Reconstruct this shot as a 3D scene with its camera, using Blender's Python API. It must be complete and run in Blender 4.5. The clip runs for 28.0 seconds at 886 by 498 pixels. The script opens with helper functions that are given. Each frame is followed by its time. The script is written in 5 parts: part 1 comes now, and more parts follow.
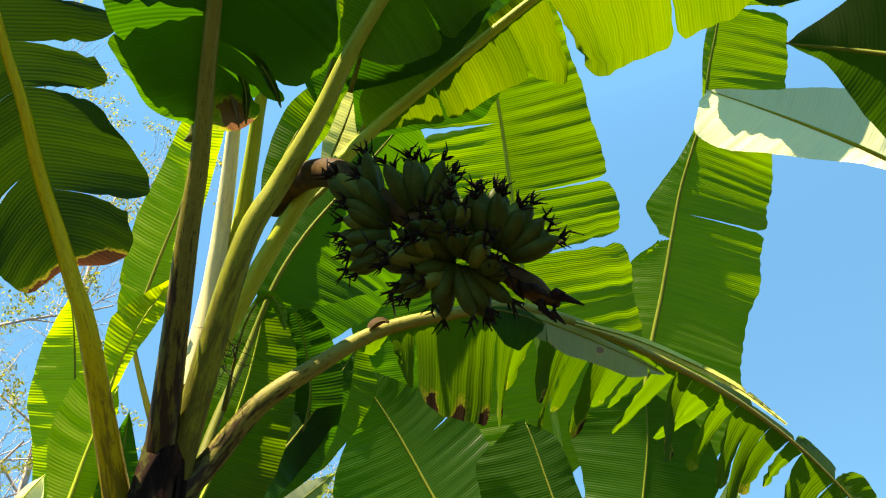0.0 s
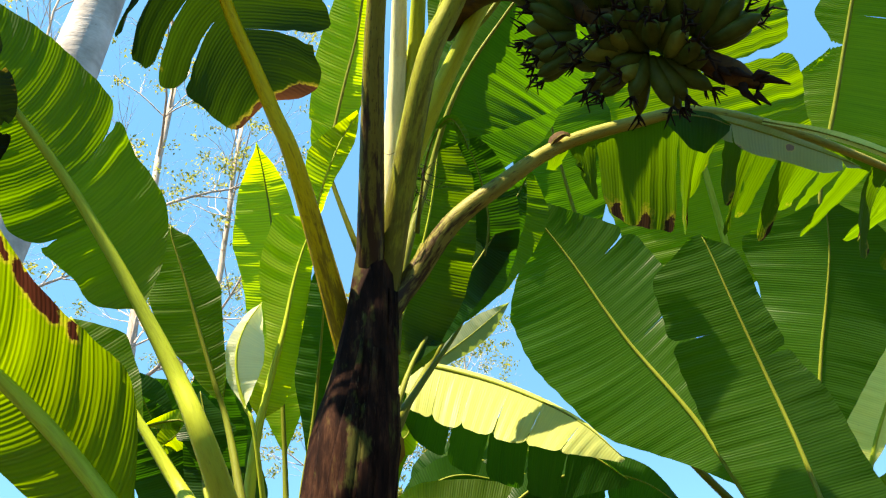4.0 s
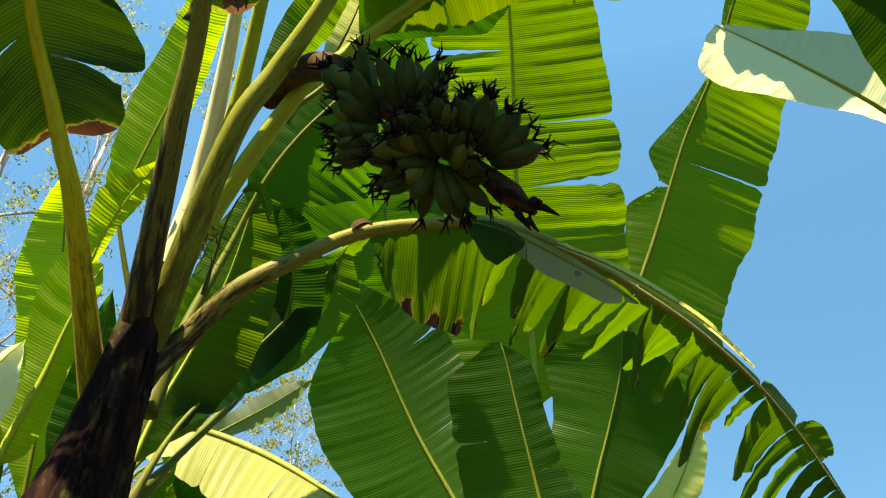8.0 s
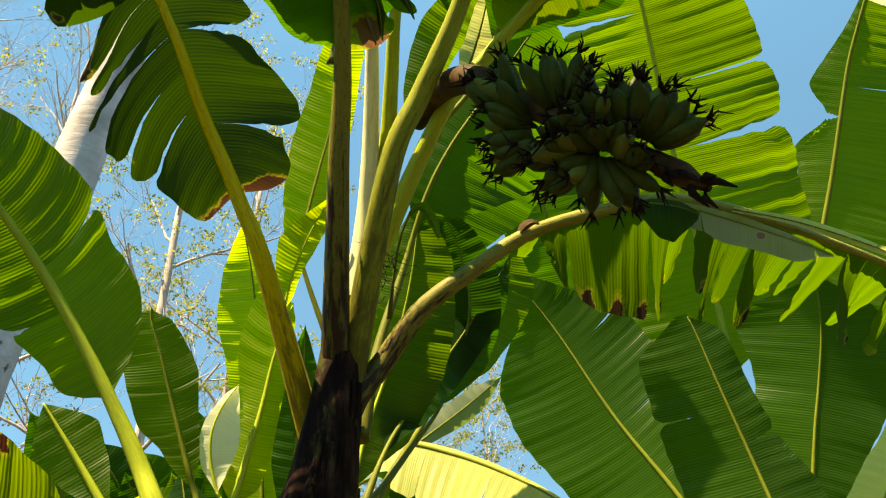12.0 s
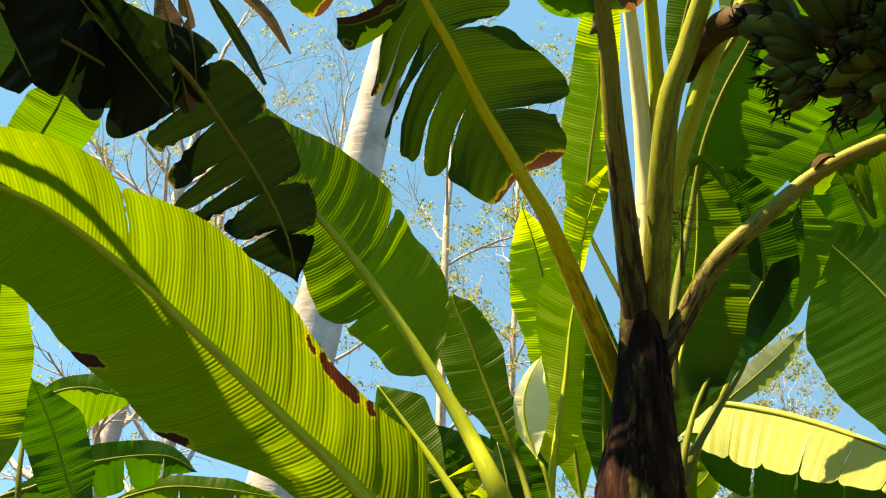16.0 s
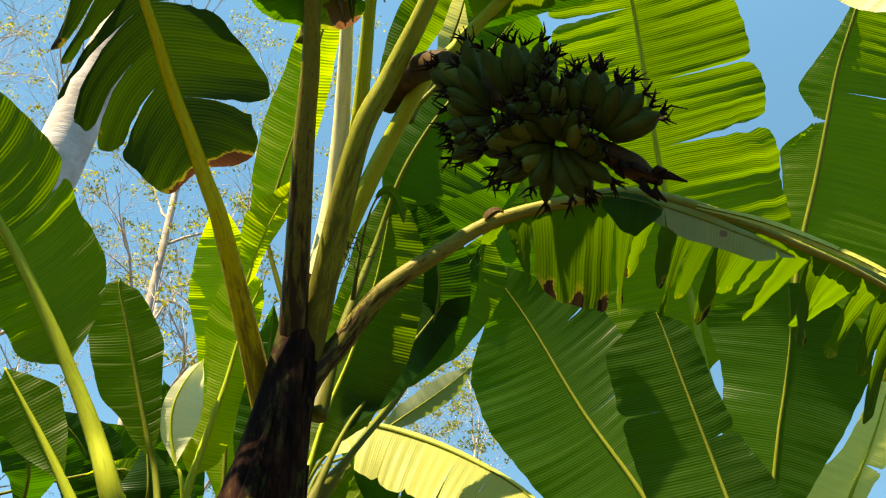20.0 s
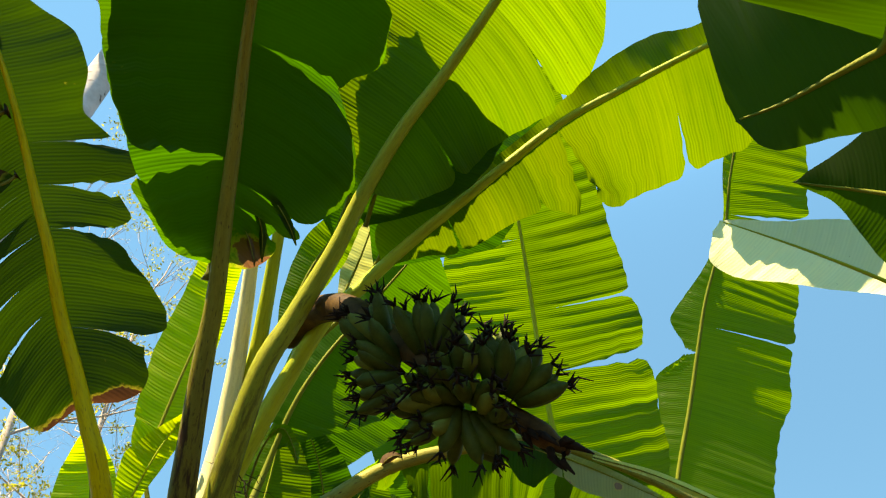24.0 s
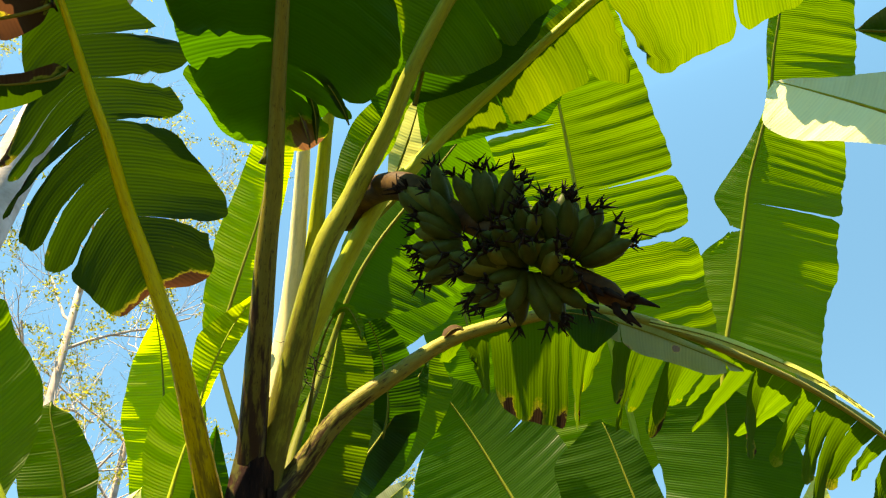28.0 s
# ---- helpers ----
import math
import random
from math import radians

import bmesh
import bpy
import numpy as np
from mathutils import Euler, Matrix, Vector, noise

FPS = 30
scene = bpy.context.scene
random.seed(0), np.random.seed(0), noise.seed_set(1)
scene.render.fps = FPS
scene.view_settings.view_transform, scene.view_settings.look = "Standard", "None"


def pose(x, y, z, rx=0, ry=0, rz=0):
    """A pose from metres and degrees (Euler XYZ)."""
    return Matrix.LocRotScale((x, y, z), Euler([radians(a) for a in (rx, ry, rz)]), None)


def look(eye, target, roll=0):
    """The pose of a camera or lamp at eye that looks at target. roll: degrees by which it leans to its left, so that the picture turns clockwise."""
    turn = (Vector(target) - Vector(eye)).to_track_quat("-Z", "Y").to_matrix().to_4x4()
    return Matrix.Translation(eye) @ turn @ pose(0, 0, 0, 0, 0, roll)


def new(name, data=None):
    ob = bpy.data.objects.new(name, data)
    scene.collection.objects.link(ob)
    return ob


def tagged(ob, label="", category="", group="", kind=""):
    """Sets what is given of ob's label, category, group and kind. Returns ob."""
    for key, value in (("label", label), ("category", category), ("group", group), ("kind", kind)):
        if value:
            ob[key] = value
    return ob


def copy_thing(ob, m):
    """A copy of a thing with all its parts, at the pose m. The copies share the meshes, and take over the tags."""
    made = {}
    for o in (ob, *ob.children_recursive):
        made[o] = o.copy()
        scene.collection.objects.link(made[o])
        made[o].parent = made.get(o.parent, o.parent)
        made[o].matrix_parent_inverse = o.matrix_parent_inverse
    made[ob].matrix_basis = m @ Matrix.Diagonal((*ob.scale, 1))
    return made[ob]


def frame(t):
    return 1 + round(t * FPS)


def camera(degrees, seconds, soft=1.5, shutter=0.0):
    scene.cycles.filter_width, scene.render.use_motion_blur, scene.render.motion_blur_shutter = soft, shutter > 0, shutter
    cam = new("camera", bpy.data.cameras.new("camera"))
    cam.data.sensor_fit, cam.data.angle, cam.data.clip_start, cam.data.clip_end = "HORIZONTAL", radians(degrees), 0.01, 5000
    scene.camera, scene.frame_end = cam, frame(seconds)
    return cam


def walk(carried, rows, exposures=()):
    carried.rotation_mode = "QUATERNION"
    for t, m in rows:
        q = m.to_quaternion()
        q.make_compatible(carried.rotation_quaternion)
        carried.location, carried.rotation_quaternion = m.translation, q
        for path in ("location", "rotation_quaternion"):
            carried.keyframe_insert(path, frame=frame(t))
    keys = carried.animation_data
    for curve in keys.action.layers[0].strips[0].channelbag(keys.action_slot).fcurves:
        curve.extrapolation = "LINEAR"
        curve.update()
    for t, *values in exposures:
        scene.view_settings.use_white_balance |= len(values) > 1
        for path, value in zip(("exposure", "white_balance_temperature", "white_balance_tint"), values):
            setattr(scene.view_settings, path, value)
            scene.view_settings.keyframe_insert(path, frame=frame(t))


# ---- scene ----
# ---- camera ----
cam = camera(56.9, 28.0, soft=1.25)
PATH = [
    (0, (0.075, -0.03, 1.699), (0.304, 1.611, 2.82), -4.43),
    (0.5, (0.033, -0.009, 1.661), (0.251, 1.671, 2.724), -4.89),
    (1, (0.016, 0.039, 1.621), (0.184, 1.77, 2.609), -4.83),
    (1.5, (0.028, 0.058, 1.598), (0.112, 1.844, 2.496), -4.59),
    (2, (0.02, 0.055, 1.59), (0.012, 1.874, 2.421), -5.19),
    (2.5, (-0.096, 0.034, 1.607), (-0.143, 1.874, 2.388), -6.02),
    (4.5, (-0.054, -0, 1.555), (-0.147, 1.804, 2.413), -2.23),
    (5, (-0.003, 0.015, 1.539), (-0.007, 1.824, 2.391), -1.98),
    (5.5, (0.059, 0.017, 1.564), (0.141, 1.83, 2.404), -0.41),
    (6, (0.071, 0.011, 1.55), (0.216, 1.81, 2.411), 0.89),
    (6.5, (0.076, 0.008, 1.571), (0.238, 1.798, 2.449), 1.58),
    (7, (0.094, 0.001, 1.598), (0.265, 1.786, 2.484), 1.93),
    (7.5, (0.116, 0.007, 1.607), (0.306, 1.774, 2.524), 2.06),
    (8, (0.135, -0.003, 1.61), (0.357, 1.715, 2.61), 1.60),
    (8.5, (0.141, -0.018, 1.663), (0.392, 1.631, 2.766), 0.98),
    (9, (0.137, -0.019, 1.704), (0.393, 1.559, 2.905), 0.13),
    (9.5, (0.11, -0.031, 1.734), (0.337, 1.498, 3.002), -0.83),
    (10, (0.079, -0.045, 1.72), (0.215, 1.502, 2.981), -0.72),
    (10.5, (0.073, -0.04, 1.719), (0.116, 1.575, 2.898), -0.98),
    (11, (0.068, -0.039, 1.702), (0.047, 1.635, 2.796), -1.64),
    (11.5, (0.085, -0.041, 1.697), (0, 1.672, 2.726), -1.77),
    (12, (0.092, -0.036, 1.66), (-0.064, 1.712, 2.62), -2.29),
    (12.5, (0.095, -0.027, 1.641), (-0.132, 1.732, 2.563), -2.28),
    (14.5, (0.128, -0.015, 1.595), (-0.379, 1.68, 2.528), -2.70),
    (15, (0.113, -0.063, 1.602), (-0.522, 1.59, 2.532), -2.66),
    (15.5, (0.102, -0.069, 1.596), (-0.593, 1.555, 2.534), -1.94),
    (16, (0.028, -0.103, 1.586), (-0.736, 1.49, 2.524), -0.12),
    (16.5, (-0.01, -0.115, 1.611), (-0.834, 1.455, 2.535), 0.99),
    (17, (0.064, -0.067, 1.582), (-0.65, 1.58, 2.463), 2.54),
    (17.5, (0.119, -0.044, 1.55), (-0.342, 1.708, 2.397), 4.36),
    (18, (0.164, -0.012, 1.58), (-0.146, 1.77, 2.434), 3.65),
    (18.5, (0.185, 0.012, 1.612), (-0.074, 1.789, 2.491), 2.07),
    (19, (0.168, -0.002, 1.626), (-0.057, 1.773, 2.521), 0.68),
    (19.5, (0.177, -0.021, 1.635), (-0.016, 1.744, 2.555), 0.46),
    (20, (0.201, -0.029, 1.639), (0.038, 1.729, 2.577), 0.38),
    (20.5, (0.186, -0.04, 1.641), (0.041, 1.709, 2.6), 0.45),
    (22.5, (0.189, -0.006, 1.71), (0.484, 1.69, 2.728), 0.33),
    (23, (0.177, -0.016, 1.723), (0.519, 1.636, 2.798), -0.23),
    (23.5, (0.152, -0.06, 1.758), (0.407, 1.517, 2.961), -2.15),
    (24, (0.124, -0.11, 1.778), (0.275, 1.398, 3.083), -3.16),
    (24.5, (0.102, -0.126, 1.753), (0.158, 1.358, 3.093), -2.99),
    (25, (0.091, -0.11, 1.744), (0.09, 1.4, 3.054), -2.70),
    (25.5, (0.076, -0.104, 1.73), (0.044, 1.432, 3.01), -2.78),
    (26, (0.073, -0.092, 1.728), (0.03, 1.464, 2.984), -2.41),
    (26.5, (0.081, -0.076, 1.726), (0.029, 1.506, 2.947), -2.44),
    (27, (0.072, -0.065, 1.711), (0.04, 1.546, 2.896), -2.44),
    (27.5, (0.066, -0.053, 1.706), (0.079, 1.584, 2.856), -3.31),
    (28, (0.053, -0.067, 1.703), (0.128, 1.583, 2.832), -4.12),
]
# exposure and warmth drift: lower towards the bright sky, higher and warmer under the leaves
LIGHT = [(t, stops + (0.77 if t < 8 or 22 < t < 23.2 else 0.66), warm + (1450 if 9.5 < t < 21 or t > 23.5 else 1000), 14) for t, stops, warm in (
    (0.0, 1.0, 7700), (1.0, 1.2, 7800), (1.8, 1.45, 7900), (2.5, 1.45, 7700), (4.5, 1.0, 7500), (5.5, 0.8, 7500), (7.5, 0.8, 7600),
    (9.0, 0.75, 7700), (10.0, 0.85, 8600), (12.5, 0.95, 9300), (14.5, 0.95, 9600), (16.4, 1.05, 9900), (18.0, 0.85, 8800), (20.5, 0.9, 8800),
    (22.5, 0.85, 7500), (23.0, 0.85, 7500), (24.0, 1.12, 8700), (26.0, 1.3, 9900), (28.0, 1.25, 9500))]
walk(cam, [(t, look(eye, target, roll)) for t, eye, target, roll in PATH], LIGHT)

# ---- sky and sun ----
SUN_ELEVATION, SUN_AZIMUTH = 63.0, 226.0      # degrees; azimuth clockwise from +y
world = bpy.data.worlds.new("sky")
scene.world = world
world.use_nodes = True
wn = world.node_tree
sky = wn.nodes.new("ShaderNodeTexSky")
sky.sky_type = "NISHITA"
sky.sun_disc = False
sky.sun_elevation = radians(SUN_ELEVATION)
sky.sun_rotation = radians(SUN_AZIMUTH)
sky.air_density, sky.dust_density, sky.ozone_density = 0.85, 0.0, 2.0
sky.altitude = 2200
coord = wn.nodes.new("ShaderNodeTexCoord")
lift = wn.nodes.new("ShaderNodeVectorMath")
lift.operation = "ADD"
lift.inputs[1].default_value = (0.0, 0.0, 0.32)
wn.links.new(coord.outputs["Generated"], lift.inputs[0])
wn.links.new(lift.outputs["Vector"], sky.inputs["Vector"])
tint = wn.nodes.new("ShaderNodeHueSaturation")
tint.inputs["Hue"].default_value, tint.inputs["Saturation"].default_value = 0.482, 1.2
wn.links.new(sky.outputs["Color"], tint.inputs["Color"])
wn.links.new(tint.outputs["Color"], wn.nodes["Background"].inputs["Color"])
wn.nodes["Background"].inputs["Strength"].default_value = 0.172
sun_data = bpy.data.lights.new("sun", "SUN")
sun_data.energy, sun_data.angle, sun_data.color = 5.0, radians(0.53), (1.0, 0.92, 0.80)
sun = new("sun", sun_data)
a, e = radians(SUN_AZIMUTH), radians(SUN_ELEVATION)
to_sun = Vector((math.sin(a) * math.cos(e), math.cos(a) * math.cos(e), math.sin(e)))
sun.matrix_world = look(to_sun * 30, (0, 0, 0))


# ---- materials ----
def material(name):
    m = bpy.data.materials.new(name)
    m.use_nodes = True
    return m, m.node_tree.nodes, m.node_tree.links, m.node_tree.nodes["Principled BSDF"]


def ramp(nodes, links, source, stops):
    r = nodes.new("ShaderNodeValToRGB")
    while len(r.color_ramp.elements) < len(stops):
        r.color_ramp.elements.new(0.5)
    for el, (p, c) in zip(r.color_ramp.elements, stops):
        el.position, el.color = p, (*c, 1)
    links.new(source, r.inputs["Fac"])
    return r.outputs["Color"]


def mix(nodes, links, fac, a, b, mode="MIX"):
    n = nodes.new("ShaderNodeMix")
    n.data_type, n.blend_type = "RGBA", mode
    for socket, value in ((n.inputs["Factor"], fac), (n.inputs["A"], a), (n.inputs["B"], b)):
        if hasattr(value, "links"):
            links.new(value, socket)
        elif isinstance(value, tuple):
            socket.default_value = (*value, 1)
        else:
            socket.default_value = value
    return n.outputs["Result"]


def noise_tex(nodes, links, vector, scale, detail=4.0, rough=0.55, stretch=None):
    if stretch:
        mp = nodes.new("ShaderNodeMapping")
        mp.inputs["Scale"].default_value = stretch
        links.new(vector, mp.inputs["Vector"])
        vector = mp.outputs["Vector"]
    n = nodes.new("ShaderNodeTexNoise")
    n.inputs["Scale"].default_value, n.inputs["Detail"].default_value, n.inputs["Roughness"].default_value = scale, detail, rough
    links.new(vector, n.inputs["Vector"])
    return n.outputs["Fac"]


def bump(nodes, links, height, strength, distance, target):
    b = nodes.new("ShaderNodeBump")
    b.inputs["Strength"].default_value, b.inputs["Distance"].default_value = strength, distance
    links.new(height, b.inputs["Height"])
    for t in target:
        links.new(b.outputs["Normal"], t.inputs["Normal"])
    return b


def leaf_material(name, top, through_colour, share=0.5, rough=0.45, brown=(0.13, 0.06, 0.025), bloom=0.0, ridge=0.5):
    """A banana blade: glossy skin, light shining through, cross veins, yellowing and brown wear."""
    m, nodes, links, skin = material(name)
    uv = nodes.new("ShaderNodeUVMap").outputs["UV"]
    geo = nodes.new("ShaderNodeTexCoord").outputs["Object"]
    fine = noise_tex(nodes, links, uv, 1.0, 1.0, 0.5, (170, 0.6, 1))
    wave = nodes.new("ShaderNodeTexWave")
    wave.wave_type, wave.bands_direction, wave.wave_profile = "BANDS", "X", "SIN"
    for socket, value in (("Scale", 32.0), ("Distortion", 2.2), ("Detail", 2.0), ("Detail Scale", 0.35)):
        wave.inputs[socket].default_value = value
    flatten = nodes.new("ShaderNodeMapping")
    flatten.inputs["Scale"].default_value = (1.0, 0.02, 1.0)
    links.new(uv, flatten.inputs["Vector"])
    links.new(flatten.outputs["Vector"], wave.inputs["Vector"])
    veins = mix(nodes, links, 0.7, wave.outputs["Fac"], noise_tex(nodes, links, uv, 1.0, 2.0, 0.6, (56, 0.4, 1)))
    broad = noise_tex(nodes, links, uv, 1.0, 3.0, 0.6, (7, 0.5, 1))
    blotch = noise_tex(nodes, links, geo, 16.0, 6.0, 0.7)
    speck = noise_tex(nodes, links, geo, 70.0, 3.0, 0.7)
    wear = nodes.new("ShaderNodeAttribute")
    wear.attribute_name = "wear"
    light = tuple(min(1, c * (1 + 0.2 * ridge)) for c in top)
    dark = tuple(c * (1 - 0.18 * ridge) for c in top)
    base = ramp(nodes, links, veins, [(0.25, dark), (0.75, light)])
    base = mix(nodes, links, ramp(nodes, links, blotch, [(0.4, (0, 0, 0)), (0.75, (0.5, 0.5, 0.5))]), base, tuple(c * k for c, k in zip(light, (1.5, 1.12, 0.9))))
    t_dark = tuple(c * k for c, k in zip(through_colour, (1 - 0.4 * ridge, 1 - 0.3 * ridge, 1 - 0.4 * ridge)))
    t_light = tuple(min(1, c * k) for c, k in zip(through_colour, (1 + 0.3 * ridge, 1 + 0.15 * ridge, 1 + 0.1 * ridge)))
    shine = ramp(nodes, links, veins, [(0.12, t_dark), (0.45, through_colour), (0.9, t_light)])
    shine = mix(nodes, links, ramp(nodes, links, broad, [(0.35, (0, 0, 0)), (0.7, (0.6, 0.6, 0.6))]), shine, tuple(c * k for c, k in zip(t_light, (1.25, 1.05, 0.8))))
    shine = mix(nodes, links, ramp(nodes, links, fine, [(0.44, (0, 0, 0)), (0.6, (0.3, 0.3, 0.3))]), shine, t_dark)
    torn = nodes.new("ShaderNodeNewGeometry").outputs["Random Per Island"]
    tone = ramp(nodes, links, torn, [(0.0, (0.62, 0.66, 0.62)), (0.5, (0.95, 0.95, 0.95)), (1.0, (1.12, 1.08, 1.0))])
    base, shine = mix(nodes, links, 1.0, base, tone, "MULTIPLY"), mix(nodes, links, 1.0, shine, tone, "MULTIPLY")
    # wear: yellow first, then brown, broken up by the blotches
    add = nodes.new("ShaderNodeMath")
    add.operation = "MULTIPLY_ADD"
    links.new(blotch, add.inputs[0])
    add.inputs[1].default_value = 1.6
    sub = nodes.new("ShaderNodeMath")
    sub.operation = "SUBTRACT"
    links.new(wear.outputs["Fac"], sub.inputs[0])
    sub.inputs[1].default_value = 0.82
    links.new(sub.outputs[0], add.inputs[2])
    yellow = ramp(nodes, links, add.outputs[0], [(0.3, (0, 0, 0)), (0.52, (0.55, 0.55, 0.55))])
    dead = ramp(nodes, links, add.outputs[0], [(0.5, (0, 0, 0)), (0.58, (1, 1, 1))])
    spots = ramp(nodes, links, speck, [(0.70, (0, 0, 0)), (0.75, (0.55, 0.55, 0.55))])
    base = mix(nodes, links, yellow, base, (0.30, 0.24, 0.04))
    base = mix(nodes, links, spots, base, (0.06, 0.04, 0.02))
    base = mix(nodes, links, dead, base, brown)
    shine = mix(nodes, links, yellow, shine, (0.62, 0.50, 0.05))
    shine = mix(nodes, links, spots, shine, (0.08, 0.06, 0.02))
    shine = mix(nodes, links, dead, shine, tuple(c * 1.4 for c in brown))
    if bloom:
        base = mix(nodes, links, bloom, base, (0.62, 0.68, 0.60))
    links.new(base, skin.inputs["Base Color"])
    skin.inputs["Roughness"].default_value = rough
    skin.inputs["Specular IOR Level"].default_value = 0.14
    clear = nodes.new("ShaderNodeBsdfTranslucent")
    links.new(shine, clear.inputs["Color"])
    mixer = nodes.new("ShaderNodeMixShader")
    mixer.inputs[0].default_value = share
    links.new(skin.outputs[0], mixer.inputs[1])
    links.new(clear.outputs[0], mixer.inputs[2])
    links.new(mixer.outputs[0], nodes["Material Output"].inputs["Surface"])
    both = mix(nodes, links, 0.35, veins, fine)
    bump(nodes, links, both, 0.12 + 0.4 * min(1.0, ridge), 0.007, (skin, clear))
    return m


LEAF = {
    "leaf": leaf_material("banana_leaf_green", (0.0306, 0.0782, 0.0085), (0.135, 0.345, 0.00805), 0.55, ridge=1.0),
    # darkened green that carries shade in its colour, for leaves overhung by others
    "shade": leaf_material("banana_leaf_shaded", (0.0143, 0.0374, 0.0044), (0.033, 0.11, 0.0033), 0.5, ridge=0.25),
    "leaf2": leaf_material("banana_leaf_bright", (0.038, 0.09, 0.009), (0.165, 0.36, 0.0069), 0.58, ridge=1.2),
    "young": leaf_material("banana_leaf_yellow_green", (0.11, 0.19, 0.016), (0.46, 0.76, 0.02), 0.6, ridge=1.1),
    "sun": leaf_material("banana_leaf_ageing", (0.042, 0.074, 0.0075), (0.168, 0.325, 0.0066), 0.6, brown=(0.045, 0.013, 0.007), ridge=1.2),
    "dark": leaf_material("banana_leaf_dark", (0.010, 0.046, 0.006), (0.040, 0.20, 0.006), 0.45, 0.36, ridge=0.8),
    "broad": leaf_material("banana_leaf_broad", (0.020, 0.066, 0.008), (0.080, 0.29, 0.008), 0.5, 0.34, ridge=0.75),
    # old leaf with real brown wear; its low green also holds painted-in shade
    "old": leaf_material("banana_leaf_old_shaded", (0.0144, 0.0288, 0.0036), (0.028, 0.08, 0.003), 0.5, brown=(0.055, 0.022, 0.009), ridge=0.3),
    "shred": leaf_material("banana_leaf_shredded", (0.0288, 0.0672, 0.008), (0.11, 0.264, 0.0066), 0.5, brown=(0.035, 0.018, 0.009)),
    # near-black: the shade over the upper left leaves is put into the colour
    "black": leaf_material("banana_leaf_shaded_black", (0.004, 0.010, 0.003), (0.008, 0.025, 0.003), 0.3, brown=(0.04, 0.025, 0.015)),
    "pale": leaf_material("banana_leaf_waxy", (0.13, 0.19, 0.07), (0.26, 0.40, 0.07), 0.45, 0.42, bloom=0.25),
    "silver": leaf_material("banana_leaf_silvery", (0.30, 0.36, 0.13), (0.60, 0.70, 0.20), 0.5, 0.4, bloom=0.1),
    "pale2": leaf_material("banana_leaf_pale", (0.50, 0.60, 0.13), (0.66, 0.78, 0.16), 0.5, 0.4, bloom=0.1, ridge=0.4),
    "canopy": leaf_material("banana_leaf_canopy", (0.022, 0.064, 0.006), (0.075, 0.26, 0.006), 0.5, 0.4, ridge=0.5),
    "wax": leaf_material("banana_leaf_glaucous", (0.60, 0.70, 0.46), (0.80, 0.92, 0.52), 0.6, 0.45, bloom=0.2, ridge=0.3),
}


def rib_material(name, colour, foot_colour, streak, amount=0.5, sheath=0.0):
    """A midrib that grows out of a darker, streaked leaf stalk."""
    m, nodes, links, skin = material(name)
    geo = nodes.new("ShaderNodeTexCoord").outputs["Object"]
    along = nodes.new("ShaderNodeAttribute")
    along.attribute_name = "wear"
    uv = nodes.new("ShaderNodeUVMap").outputs["UV"]
    n1 = noise_tex(nodes, links, uv, 1.0, 6.0, 0.7, (9, 42, 1))
    n2 = noise_tex(nodes, links, uv, 1.0, 4.0, 0.7, (40, 110, 1))
    c = mix(nodes, links, along.outputs["Fac"], colour, foot_colour)
    c = mix(nodes, links, ramp(nodes, links, n1, [(0.3, (0.35, 0.35, 0.35)), (0.55, (0, 0, 0))]), c, (0.0, 0.0, 0.0))
    low = nodes.new("ShaderNodeMath")
    low.operation = "MULTIPLY_ADD"
    links.new(along.outputs["Fac"], low.inputs[0])
    low.inputs[1].default_value = 0.34 if sheath else 0.22
    links.new(n1, low.inputs[2])
    c = mix(nodes, links, ramp(nodes, links, low.outputs[0], [(0.60, (0, 0, 0)), (0.72, (amount, amount, amount))]), c, streak)
    c = mix(nodes, links, ramp(nodes, links, n2, [(0.58, (0, 0, 0)), (0.66, (amount, amount, amount))]), c, streak)
    if sheath:
        # the stalk's foot turns into the dark sheath of the stem
        c = mix(nodes, links, ramp(nodes, links, low.outputs[0], [(0.62, (0, 0, 0)), (0.76, (sheath, sheath, sheath))]), c, (0.028, 0.014, 0.008))
    links.new(c, skin.inputs["Base Color"])
    skin.inputs["Roughness"].default_value = 0.5
    skin.inputs["Specular IOR Level"].default_value = 0.14
    bump(nodes, links, n2, 0.3, 0.004, (skin,))
    return m


RIB = {
    "rib": rib_material("midrib_green", (0.17, 0.21, 0.022), (0.14, 0.16, 0.018), (0.03, 0.022, 0.008), 0.4),
    "palerib": rib_material("midrib_yellow_green", (0.34, 0.44, 0.035), (0.48, 0.54, 0.05), (0.13, 0.12, 0.03), 0.3),
    # near-white: full sunlight on the stalk is put into its colour
    "pale": rib_material("petiole_sunlit", (0.85, 0.82, 0.42), (0.85, 0.82, 0.42), (0.35, 0.33, 0.12), 0.25),
    "petiole": rib_material("petiole_olive", (0.26, 0.26, 0.045), (0.15, 0.14, 0.03), (0.04, 0.018, 0.008), 0.9, 0.75),
    "green": rib_material("petiole_green", (0.28, 0.32, 0.025), (0.24, 0.27, 0.03), (0.03, 0.02, 0.008), 0.35, 0.5),
    "yellow": rib_material("petiole_yellow", (0.58, 0.46, 0.010), (0.60, 0.42, 0.008), (0.07, 0.035, 0.008), 0.6, 0.3),
    "dark": rib_material("petiole_dark", (0.20, 0.19, 0.025), (0.09, 0.07, 0.015), (0.026, 0.011, 0.006), 0.85, 0.8),
}


